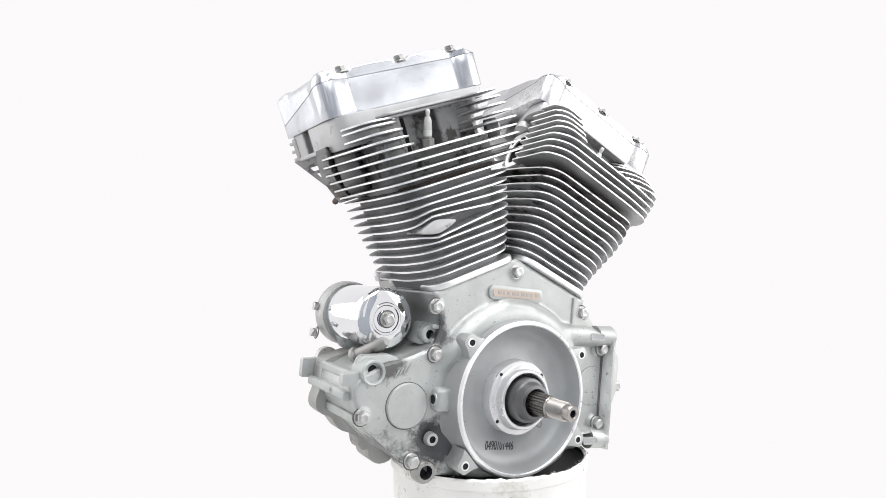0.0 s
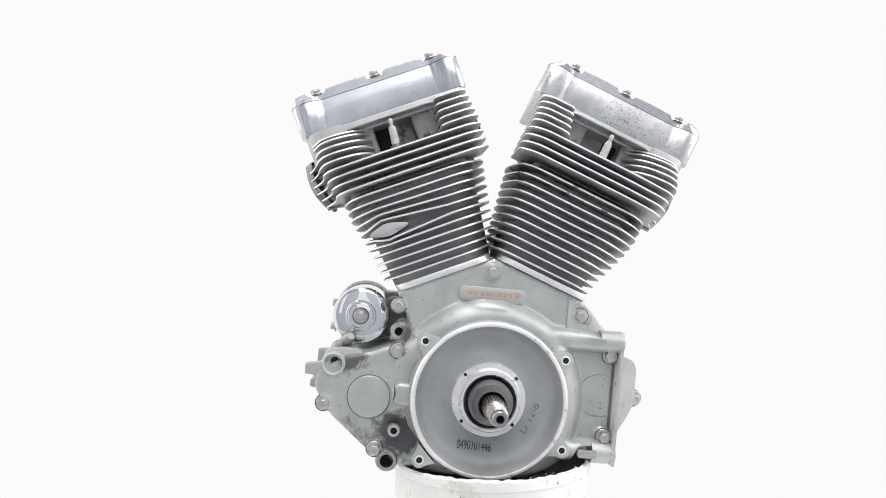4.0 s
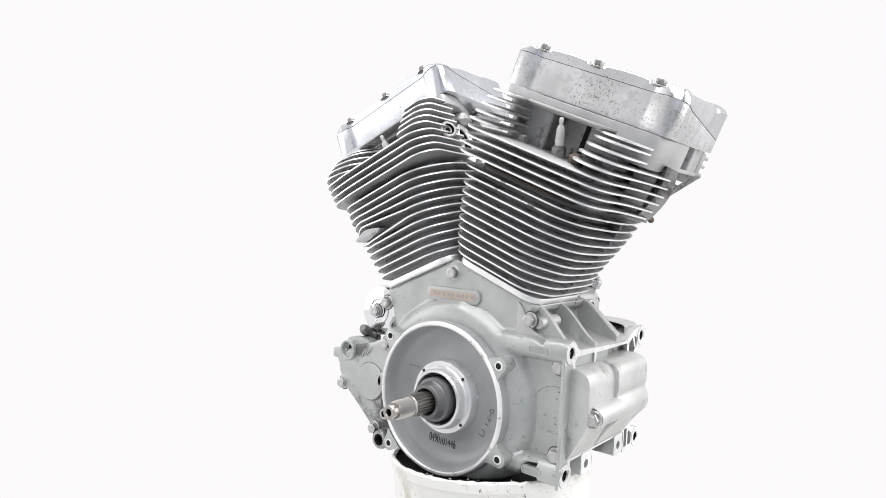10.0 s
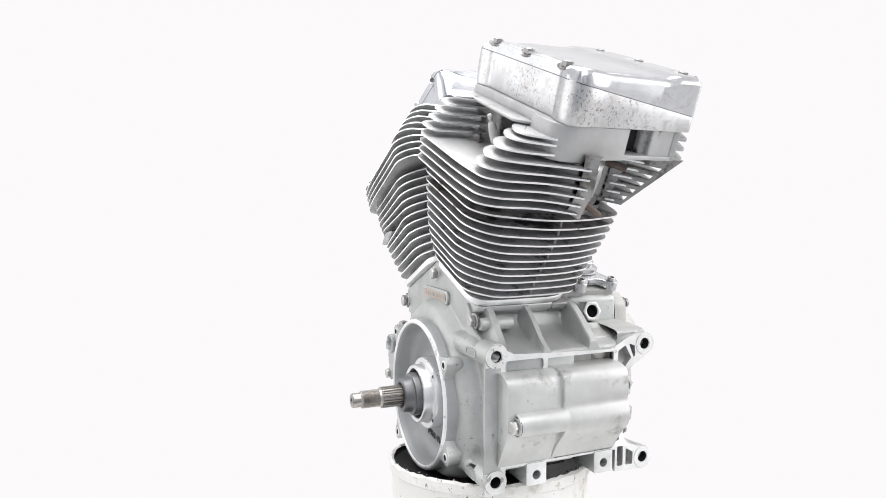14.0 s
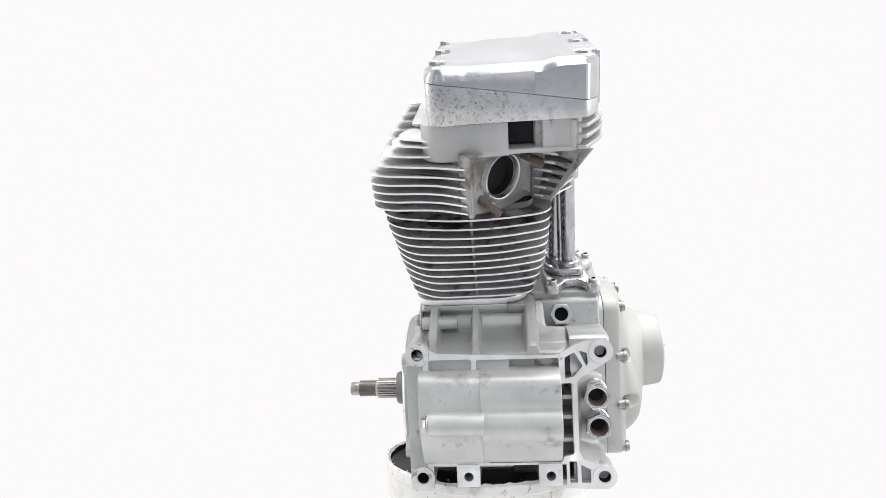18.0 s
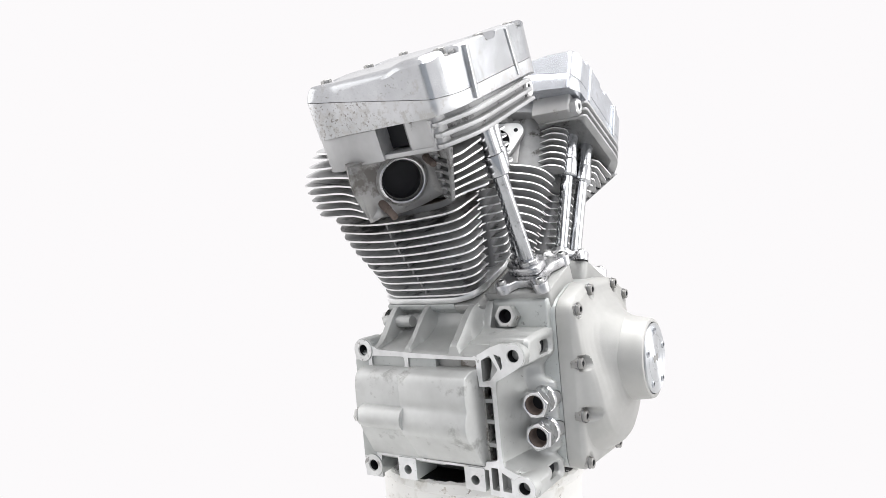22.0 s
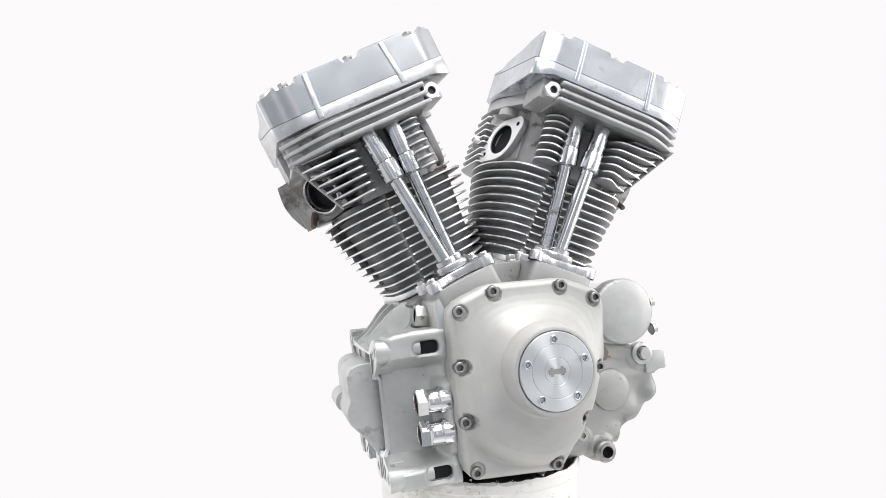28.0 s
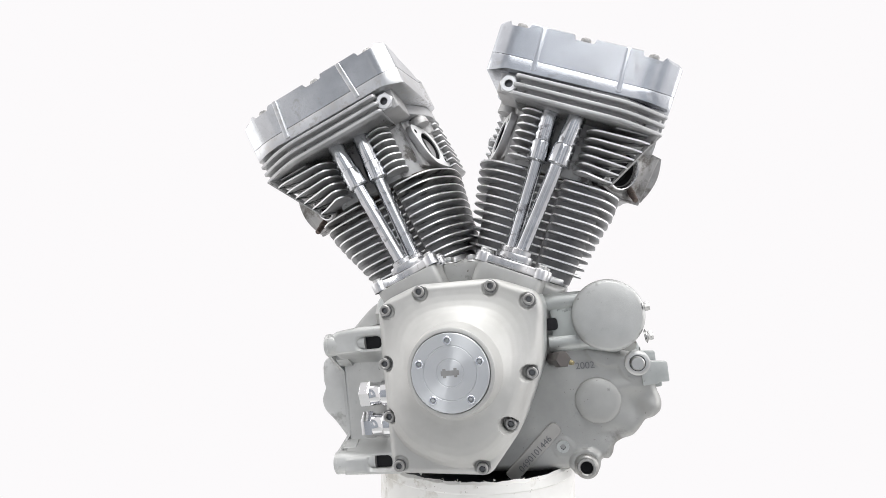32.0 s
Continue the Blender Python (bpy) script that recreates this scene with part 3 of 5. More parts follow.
lathe(bm, [(47.5, -31), (45.2, -34), (44.4, -37), (44, -48.6), (43, -50), (37.6, -50), (36.4, -51.4), (35.6, -53), (35.2, -61), (34.2, -62.4), (31.4, -62.4), (30.4, -61), (30.2, -36)], 80)
hub = part("bearing_hub", bm, HUB_STEEL, engine, "bright machined hub ring with small drilled holes")
for a in (42, 138, 222, 318):
    bm = bmesh.new()
    lathe(bm, [(0, -50.3), (2.1, -50.3), (2.1, -49.5), (0, -49.5)], 12, centre=(40.4 * math.cos(radians(a)), 0, 40.4 * math.sin(radians(a))))
    part("drilled_hole", bm, HOLE, hub)
bm = bmesh.new()
lathe(bm, [(30.3, -46), (30.2, -57), (29.4, -59), (28.6, -57.5), (28, -58.5), (27.2, -57), (26, -46)], 56)
part("oil_seal", bm, SEAL, engine, "black oil seal round the crankshaft")
bm = bmesh.new()
lathe(bm, [(26.2, -40), (26.2, -66), (25.2, -68.5), (22.6, -69.2), (21.6, -70.4), (20.8, -78), (19.6, -80.4), (16, -81), (14.6, -79), (13, -70)], 48)
part("shaft_collar", bm, DARK_STEEL, engine, "dark steel collar on the crankshaft")
bm = bmesh.new()
spline = []
for i in range(22):
    a0 = 360 / 22 * i
    for d, r in ((0.0, 11.0), (3.0, 12.9), (8.5, 12.9), (11.5, 11.0)):
        spline.append((r * math.cos(radians(a0 + d)), r * math.sin(radians(a0 + d))))
prism(bm, spline, -106, -44, bevel=0.0)
lathe(bm, [(11.4, -105.8), (10.6, -107.2), (10.4, -109)], 32)
thread = []
for i in range(17):
    thread += [(10.6, -109 - 1.33 * i), (9.7, -109.7 - 1.33 * i)]
lathe(bm, thread, 28)
lathe(bm, [(9.7, -131), (8.7, -132), (8.7, -141), (7.6, -142.6), (4.6, -142.6), (3.8, -141.5), (3.0, -134), (0, -134)], 32, mats=[0, 0, 0, 0, 0, 1, 1])
part("crankshaft_end", bm, [SHAFT, HOLE], engine, "splined and threaded steel crankshaft end")

# thin raised lines of the casting on the cup's floor
for p, q in (((-82, 24), (-54, 24)), ((-50, 20), (-49, 6)), ((-80, -26), (-60, -30))):
    bm = rod(bmesh.new(), (p[0], -31.7, p[1]), (q[0], -31.7, q[1]), [(0.9, 0), (0.9, 1)], 8)
    part("casting_line", bm, CAST_CUP, alternator)

# serial and year
def writing(text, size, parent, m, mat=INK, name="stamped_number", depth=0.25):
    cu = bpy.data.curves.new(name, "FONT")
    cu.body, cu.size, cu.extrude, cu.align_x, cu.align_y = text, size * MM, depth * MM, "CENTER", "CENTER"
    tmp = bpy.data.objects.new("tmp", cu)
    me = bpy.data.meshes.new_from_object(tmp)
    bpy.data.objects.remove(tmp)
    me.materials.append(mat)
    return part(name, me, mat, parent, m=m)


face_left = Matrix.Rotation(radians(90), 4, "X")
face_right = Matrix.Rotation(radians(180), 4, "Z") @ face_left


# ---- cylinders and heads
def barrel_outline(o, yl, yr, dip=2):
    return rounded([(-o + 16, yl), (o - 30, yl), (o - 8, yl + 36), (o, 12), (o - 2, 60), (o - 20, yr), (24, yr + 4), (21, yr - dip), (-19, yr - dip), (-22, yr + 4), (-o + 20, yr), (-o + 2, 60), (-o, 12)],
                   [26, 26, 26, 24, 26, 20, 9, 8, 8, 9, 20, 26, 30], 5)


def fin_outline(side, k):
    """The rim of the k-th cylinder fin from the top; the two cylinders differ on their outer sides."""
    def at(*v):
        return float(np.interp(k, (0, 2, 4, 6, 8, 10), v))
    o, yr = 95 - 1.8 * k, 114 - 1.8 * k
    yl, far = at(-60, -58.5, -56, -53.5, -48, -41), at(115, 115, 114, 112, 105, 96)
    back = [(24, yr + 4), (21, yr - 20), (-19, yr - 20), (-22, yr + 4)]
    if side > 0:
        out = at(94, 92, 86, 78, 70, 64)
        pts = [(-o + 12, yl), (at(60, 54, 46, 40, 42, 44), yl), (at(78, 81, 80, 76, 69, 64), at(-43, -39, -32, -22, -14, -10)), (out, 14), (out - 1, 62), (at(80, 75, 68, 62, 60, 60), far), *back,
               (-o + 28, yr), (-o + 2, 60), (-o, 12)]
        return rounded(pts, [26, 22, 24, 22, 26, 18, 9, 8, 8, 9, 30, 26, 30], 6)
    out = at(89, 88, 83, 79, 76, 73)
    pts = [(-out + 14, yl), (o - 36, yl), (o - 8, yl + 36), (o, 12), (o - 2, 60), (o - 28, yr), *back, (-out + 16, far - 2), (-out + 1, 84), (-out, 30), (-out, -4)]
    return rounded(pts, [26, 26, 26, 24, 26, 30, 9, 8, 8, 9, 14, 14, 26, 30], 6)


def plate(bm, outline, u, thick=3.0, edge=1.9, inset=4.0, s=1, wave=None):
    """One cooling fin: a plate that thins to a bright machined edge."""
    k = len(outline)
    area = sum(outline[i - 1][0] * outline[i][1] - outline[i][0] * outline[i - 1][1] for i in range(k))
    turn = 1 if area > 0 else -1
    loops = []
    for h, ins in ((thick / 2, inset), (edge / 2, 0), (-edge / 2, 0), (-thick / 2, inset)):
        ring = []
        for i, p in enumerate(outline):
            a, b = Vector(outline[i - 1]), Vector(outline[(i + 1) % k])
            d = (b - a).normalized()
            q = Vector(p) + Vector((-d.y, d.x)) * turn * ins
            ring.append(bm.verts.new((s * q.x, q.y, u + h + (wave(p) if wave else 0))))
        loops.append(ring)
    for a, b, m in zip(loops[:-1], loops[1:], (0, 1, 0)):
        for i in range(k):
            bm.faces.new((a[i], a[(i + 1) % k], b[(i + 1) % k], b[i])).material_index = m
    bm.faces.new(loops[0])
    bm.faces.new(loops[-1])
    return bm


def cylinder(angle, s):
    base = cyl_pose(angle)
    side, s = s, 1
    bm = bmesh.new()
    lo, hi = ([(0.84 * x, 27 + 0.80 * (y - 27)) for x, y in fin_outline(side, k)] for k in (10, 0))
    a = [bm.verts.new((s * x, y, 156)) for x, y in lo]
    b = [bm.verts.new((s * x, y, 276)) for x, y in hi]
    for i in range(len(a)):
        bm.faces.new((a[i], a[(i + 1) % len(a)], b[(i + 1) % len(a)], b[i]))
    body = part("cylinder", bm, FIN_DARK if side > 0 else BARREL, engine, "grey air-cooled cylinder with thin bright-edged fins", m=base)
    bm = bmesh.new()
    prism(bm, [(s * x, y) for x, y in rounded([(-60, -36), (60, -36), (60, 94), (-60, 94)], [24, 24, 40, 40], 7)], 153.2, 160.5, axis="z", bevel=1.0)
    part("base_flange", bm, EDGE, body, "bright machined base flange")
    for k in range(11):
        u = 267.5 - 10.2 * k if side > 0 else 271.0 - 10.1 * k
        wave = None
        if side < 0 and k in (2, 3, 4, 5, 6):
            amp = {2: 1.5, 3: 4.0, 4: 7.5, 5: -6.5, 6: -1.5}[k]
            wave = lambda p, amp=amp: amp * math.exp(-((p[0] + 48) / 17) ** 2) * max(0.0, min(1.0, (0 - p[1]) / 40))
        bm = plate(bmesh.new(), fin_outline(side, k), u, s=s, wave=wave)
        part("fin", bm, [FIN_OILY if k < 2 and side > 0 else FIN if side > 0 else FIN_LIGHT, EDGE_OILY if k < 2 and side > 0 else EDGE], body)
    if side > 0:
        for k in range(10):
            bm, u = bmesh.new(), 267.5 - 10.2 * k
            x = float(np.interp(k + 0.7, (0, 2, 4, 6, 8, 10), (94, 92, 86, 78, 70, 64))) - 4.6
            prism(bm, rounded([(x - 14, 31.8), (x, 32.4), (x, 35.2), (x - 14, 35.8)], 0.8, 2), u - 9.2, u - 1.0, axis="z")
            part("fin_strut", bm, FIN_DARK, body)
    bm = bmesh.new()
    prism(bm, barrel_outline(80, -50, 96, 4), 273.4, 275.4, axis="z")
    part("head_gasket", bm, GASKET, body, "rusty brown head gasket")
    if side < 0:
        bm = bmesh.new()
        lens = [(18, 225.5), (34, 231), (48, 234), (60, 230.5), (72, 225), (60, 220.5), (48, 217.5), (34, 220)]
        prism(bm, [(-x, z) for x, z in rounded(lens, 11)], -54, -20, bevel=1.5)
        part("sensor_boss", bm, FIN, body, "lens-shaped cast boss between two bent fins")
    return body


RISE = [281.5 + 9.4 * k for k in range(9)]


def head(angle, s):
    base = cyl_pose(angle)

    def mir(pts):
        return [(s * x, y) for x, y in pts]
    # slab under the rocker box
    bm = bmesh.new()
    prism(bm, mir(rounded([(-98, -2), (102, -2), (107, 40), (106, 73), (84, 75), (84, 104), (104, 106), (104, 112), (-60, 112), (-76, 80), (-96, 30)], [10, 10, 10, 2, 2, 2, 2, 6, 10, 10, 10])), 353, 368, axis="z", bevel=1.5)
    body = part("cylinder_head", bm, HEAD, engine, "grey finned aluminium cylinder head", m=base)
    # core between the fins, its colour darkened for the shade there
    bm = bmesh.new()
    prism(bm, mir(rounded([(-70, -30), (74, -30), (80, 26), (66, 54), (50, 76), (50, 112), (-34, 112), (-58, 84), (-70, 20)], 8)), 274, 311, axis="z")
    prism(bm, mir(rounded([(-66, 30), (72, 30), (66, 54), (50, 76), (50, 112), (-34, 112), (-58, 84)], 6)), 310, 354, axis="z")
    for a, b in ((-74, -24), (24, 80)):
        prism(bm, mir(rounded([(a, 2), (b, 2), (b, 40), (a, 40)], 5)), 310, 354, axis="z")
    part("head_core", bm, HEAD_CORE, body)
    bm = bmesh.new()
    prism(bm, mir(rounded([(-60, -2), (60, -2), (50, -22), (-50, -22)], 6)), 356, 359, axis="z", bevel=1)
    part("ledge", bm, HEAD, body)
    for k, u in enumerate(RISE):
        if k < 4:
            full = [(-70, 20), (-96, 22), (-98, -52), (-80, -69), (44, -69), (80 + 2.2 * k, -64), (91 + 2 * k, -46), (96 + 2.3 * k, 2), (112.0 + 1.3 * k + (0.5, 3.0, 4.6, 5.2)[k], 33), (76, 35)]
            part("fin", plate(bmesh.new(), rounded(full, [2, 4, 14, 14, 20, 12, 18, 20, 2, 2], 6), u, s=s), [HEAD, EDGE], body)
            continue
        yl = -66 + 6.5 * (k - 4)
        inn = [(-58, 14), (-96, 16), (-97, yl + 12), (-86, yl), (-58, yl), (-50 - 1.2 * (k - 4), yl + 7), (-50 - 1.2 * (k - 4), 14)]
        part("fin", plate(bmesh.new(), rounded(inn, [2, 5, 10, 10, 7, 6, 2], 5), u, s=s), [HEAD, EDGE], body)
        e = (-66, -60, -51, -41, -33)[k - 4]
        tip = [(106 + k * 0.6, 6), (112.5 + k + (4.4, 2.4)[k - 4], 33.5)] if k < 6 else [(103, -2), (99, 5)]
        out = [(64, 22), (31, 14), (29, 2), (36, e + 34), (44, e + 17), (56, e + 6), (76, e), (90, e + 6), (98, e + 24), *tip]
        part("fin", plate(bmesh.new(), rounded(out, [2, 2, 3, 8, 8, 8, 10, 12, 20, 8, 2], 5), min(u, 353.0), s=s), [HEAD, EDGE], body)
    # same shade-darkened core at the outer end
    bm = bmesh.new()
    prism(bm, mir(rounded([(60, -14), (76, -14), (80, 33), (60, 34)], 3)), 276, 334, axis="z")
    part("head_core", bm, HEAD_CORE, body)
    # small fins beside the pushrods
    for k in range(7):
        u = RISE[k] - (1.5 if k == 6 else 0)
        bm = plate(bmesh.new(), rounded([(-44, 92), (-28, 84), (-22, 128), (-40, 134), (-52, 118)], [2, 2, 8, 8, 8]), u, s=s)
        part("fin", bm, [HEAD, EDGE], body)
        if k == 6:
            continue
        f = (u - 278) / 62
        ox, oy = 74 + 35 * f, 115 + 36 * f
        bm = plate(bmesh.new(), rounded([(30, 98), (64 + 6 * f, 98), (ox, oy), (ox - 12, oy + 5), (40, 142 + 6 * f), (30, 130)], [2, 2, 1, 6, 8, 4]), u, s=s)
        part("fin", bm, [HEAD, EDGE], body)
    # slotted web beside the exhaust port
    bm = bmesh.new()
    holes = []
    for k in range(5):
        v = (RISE[k] + RISE[k + 1]) / 2 - 278
        holes.append(rounded(box_outline(0.25, 0.86, v - 2.7, v + 2.7), 0.0))
    prism(bm, box_outline(0, 1, 0, 61), -1.6, 1.6, holes=holes, axis="y")
    for v in bm.verts:
        a, t, h = v.co.x, v.co.y, v.co.z
        f = h / 62
        p = Vector((60 + 6 * f, 98, 278 + h)).lerp(Vector((74 + 35 * f, 115 + 36 * f, 278 + h)), a)
        v.co = (s * (p.x - t * 0.6), p.y + t * 0.8, p.z)
    part("slotted_web", bm, HEAD_CORE, body, "slotted web between the exhaust port and the fins")
    # three ledges under the rocker box
    for k, u in enumerate((341, 351, 361)):
        bm = bmesh.new()
        prism(bm, mir(rounded([(-58, 110), (80, 110), (108, 137), (111, 145), (70, 167), (-60, 167)], [2, 2, 3, 3, 20, 5])), u - 2.0, u + 2.0, axis="z", bevel=1.0)
        part("ledge", bm, [HEAD], body)
    # dark metal here stands in for the shade between the ledges
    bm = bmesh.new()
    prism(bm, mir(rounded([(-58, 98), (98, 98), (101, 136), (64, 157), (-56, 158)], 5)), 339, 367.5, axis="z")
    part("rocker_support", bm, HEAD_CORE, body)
    bm = bmesh.new()
    prism(bm, mir(rounded([(92, 131), (106, 131), (109, 136), (92, 138)], 1)), 338.6, 366, axis="z", bevel=1)
    part("web", bm, HEAD, body)
    # tapped boss
    bm = bmesh.new()
    lathe(bm, [(0, 100), (10, 100), (11.2, 156), (10.9, 157.6), (9.6, 158.4)], 6, centre=(s * -66, 0, 351), mats=[0, 0, 0, 1])
    lathe(bm, [(9.4, 150), (9.4, 158.6), (8.8, 159.6), (4.8, 159.6), (4.3, 158.8), (4.2, 152), (0, 152)], 28, centre=(s * -66, 0, 351), mats=[1, 1, 1, 1, 2, 2])
    part("boss", bm, [HEAD, EDGE, DARK_STEEL], body, "tapped boss")
    bm = bmesh.new()
    prism(bm, mir(rounded(box_outline(-79, -50, 98, 150), 3)), 341, 366, axis="z", bevel=2)
    part("boss_block", bm, HEAD_CLEAN, body)
    # smooth wall behind the intake flange, with two rounded bumps over it
    bm = bmesh.new()
    prism(bm, mir(rounded([(-86, 12), (-46, 92), (-34, 90), (-62, 8)], 4)), 276.5, 350, axis="z", bevel=2)
    for o, y in ((-78, 10), (-69, 30), (-60, 50)):
        lathe(bm, [(0, 338), (11, 338), (12, 354), (0, 354)], 24, centre=(s * o, y, 0), axis="z")
    lathe(bm, [(0, 357), (6, 356.4), (10.5, 353.6), (13.0, 349.6), (13.6, 345), (13.6, 341.5), (0, 341.5)], 32, centre=(s * -78, 48, 0), axis="z")
    prism(bm, mir(rounded([(-91, 4), (-58, 74), (-46, 70), (-76, 0)], 4)), 336, 340, axis="z", bevel=1)
    part("intake_housing", bm, HEAD_CLEAN, body, "smooth cast wall round the intake port")
    # exhaust port in its recess
    way = Vector((s * 0.70, 0.70, -0.10)).normalized()
    bm = bmesh.new()
    prism(bm, rounded([(-33, -31), (35, -31), (35, 30), (22, 48), (-22, 48), (-33, 30)], [18, 18, 12, 12, 12, 12]), -40, -12, axis="z", bevel=4, holes=[circle(0, 0, 22.5, 32)])
    lathe(bm, [(31, -6), (27, -3), (24.4, 0.6), (23.2, 1.2), (22, 0.6)], 44, axis="z", mats=[0, 0, 1, 1])
    lathe(bm, [(22.1, 0.7), (20.8, -2.5), (20.2, -5), (19, -14), (0, -14)], 44, axis="z", mats=[1, 0, 2, 2])
    part("exhaust_port", bm, [HEAD_SOOTY, SATIN, HOLE], body, "open sooty exhaust port", m=facing((s * 82.5, 68, 308.3), way, 90 if s > 0 else -90))
    # the hollow face round the port, reaching to the webs beside it
    c, out = Vector((82.5, 68, 308.3)), Vector((0.70, 0.70, -0.10)).normalized()
    across = out.cross(Vector((0, 0, 1))).normalized()
    rise = across.cross(out)
    corners = [Vector(p) for p in ((113.8, 36, 281.5), (121.5, 37, 340), (64, 97, 339), (59, 95, 282))]
    bm = bmesh.new()
    rows = [[] for k in range(8)]
    for p, q in zip(corners, corners[1:] + corners[:1]):
        for i in range(14):
            edge = p.lerp(q, i / 14)
            if p is corners[0]:
                edge.x += 6.0 * math.sin(math.pi * i / 14)
            if p is corners[3]:
                edge.z -= 5 * math.sin(math.pi * i / 14)
            d = edge - c
            a, b = d.dot(across), d.dot(rise)
            lip = c + (across * a + rise * b) / math.hypot(a, b) * 27 - out * 3
            for k, f in enumerate((0, 0.12, 0.3, 0.5, 0.7, 0.88, 1.0)):
                rows[k].append(lip.lerp(edge, f) - out * 3.2 * math.sin(math.pi * f) ** 0.8)
            rows[7].append(edge - out * 14)
    rows = [[bm.verts.new((s * p.x, p.y, p.z)) for p in row] for row in rows]
    for a, b in zip(rows[:-1], rows[1:]):
        for i in range(len(a)):
            j = (i + 1) % len(a)
            bm.faces.new((a[i], a[j], b[j], b[i]))
    part("port_face", bm, HEAD_SOOTY, body, "hollow sooty face round the exhaust port")
    for p, q in (((50, 78, 325.5), (77.6, 107, 318.7)), ((92, 36, 297), (107, 64, 278))):
        bm = rod(bmesh.new(), (s * p[0], p[1], p[2]), (s * q[0], q[1], q[2]), [(4.4, 0), (4.4, 0.62), (3.6, 0.64), (3.6, 0.96), (2.8, 1.0)], 14)
        part("stud", bm, RUST, body, "rusty exhaust stud")
    # wall at the end of the long fins
    bm = bmesh.new()
    prism(bm, mir(rounded([(70, 33), (111, 33), (112.6, 35), (112, 38), (76, 47)], 1)), 277, 339, axis="z", bevel=0.8)
    for v in bm.verts:
        if abs(v.co.x) > 99:
            v.co.x += s * 7 * (v.co.z - 279) / 59
    part("web", bm, HEAD_SOOTY, body)
    bm = bmesh.new()
    prism(bm, mir(rounded([(60, 26), (106, 26), (107, 138), (60, 138)], 4)), 337.4, 342, axis="z", bevel=1.0)
    part("ledge", bm, HEAD, body)
    bm = bmesh.new()
    prism(bm, mir([(60, -8), (92, -8), (100, -3), (105.5, 5), (107.6, 16), (108.2, 26), (108.4, 34), (108.5, 42), (108.5, 74), (60, 74), (60, 42), (60, 34), (60, 26)]),
          lambda p: 333 + 4 * max(0.0, min(1.0, (p[1] - 24) / 18)), 368.1, axis="z", bevel=0.5)
    part("head_wall", bm, HEAD, body)
    bm = bmesh.new()
    prism(bm, mir(rounded([(60, 105), (105, 105), (105.5, 139), (100, 142), (60, 142)], 3)), 340, 368.1, axis="z")
    part("head_wall", bm, HEAD, body)
    # solid black block that paints the shade inside this opening
    bm = bmesh.new()
    prism(bm, mir(box_outline(70, 90, 73, 106)), 344, 367, axis="z")
    part("shadow_gap", bm, HOLE, body, "black block for the shade in the opening under the rocker box")
    # intake port with its machined flange
    way = Vector((s * -0.95, 0.20 if s > 0 else 0.31, 0.04)).normalized()
    bm = bmesh.new()
    fl = rounded([(-43, -7), (-43, 7), (0, 34), (43, 7), (43, -7), (0, -34)], [7, 7, 24, 7, 7, 24])
    prism(bm, fl, -5, 3, holes=[circle(0, 0, 20.5, 32)], axis="z", bevel=0.6, mat=0, cap_mat=1)
    lathe(bm, [(29, -34), (27, -4)], 32, axis="z")
    lathe(bm, [(20.6, 2.4), (20, -4.4), (0, -4.6)], 32, axis="z", mats=[2, 2])
    for x in (-33, 33):
        lathe(bm, [(0, 3.3), (3, 3.3), (3, 3), (0, 3)], 12, centre=(x, 0, 0), axis="z", mats=[2, 2, 2])
    part("intake_port", bm, [HEAD, FLANGE, HOLE], body, "open intake port with a bright machined flange", m=facing((s * -76.5, 46.5, 311.0), way, -35 * s))
    bm = bmesh.new()
    prism(bm, rounded(box_outline(-33, 33, -27, 40), 4), -16, -6.5, axis="z", bevel=1)
    part("intake_wall", bm, HEAD_CLEAN, body, m=facing((s * -76.5, 46.5, 311.0), way))
    # black plate for the shade in the plug's well, and a rusty nut
    bm = bmesh.new()
    prism(bm, mir(rounded(box_outline(6, 23.5, 27, 31), 1)), 312, 352.5, axis="z")
    part("plug_well_shade", bm, HOLE, body)
    if s > 0:
        part("nut", hex_bolt_mesh("nut", 13.0, 8.0, 8.0, RUST), None, body, "rusty hexagon nut", m=facing((37, -25, 312), (0, -0.5, 1), 20))
        part("nut", hex_bolt_mesh("nut", 11.0, 6.0, 7.0, BOLT), None, body, "grey hexagon nut", m=facing((-43, -12, 312), (0, -0.3, 1), 10))
    else:
        bm = bmesh.new()
        lathe(bm, [(11.6, -16), (11.2, -1), (9.8, 0.6), (7.6, 0.6), (7.0, -0.6), (6.8, -6), (0, -6)], 28, axis="z", mats=[0, 0, 0, 1, 1, 1])
        way = (0.88, -0.46, 0.0)
        part("bolt_pad", bm, [HEAD, HOLE], body, "round pad with a recessed bolt", m=facing((97.6, -13, 313.5), way))
        part("socket_bolt", SOCKET, None, body, m=facing((90.2, -9.1, 313.5), way))
    # spark plug
    p, q = (s * 5, -9, 313), (s * 1.5, -25, 353)
    part("plug_hexagon", rod(bmesh.new(), p, q, [(8, 0), (8, 0.2), (5.2, 0.22), (5.2, 0.3)], 6), BOLT, body, "steel hexagon of the spark plug", smooth=30)
    bm = bmesh.new()
    rod(bm, p, q, [(5.2, 0.28), (5.2, 0.42), (4.7, 0.44), (5.2, 0.48), (4.6, 0.52), (5.1, 0.56), (4.5, 0.6), (4.9, 0.64), (4.0, 0.72), (3.0, 0.78)], 16)
    rod(bm, p, q, [(2.2, 0.76), (2.2, 0.84), (2.7, 0.86), (2.7, 0.95), (1.8, 0.98)], 12)
    part("plug_insulator", bm, CERAMIC, body, "white ribbed ceramic insulator of the spark plug")
    return body


def seam(y):
    return 408.0 - 0.166 * (y - 1.0)


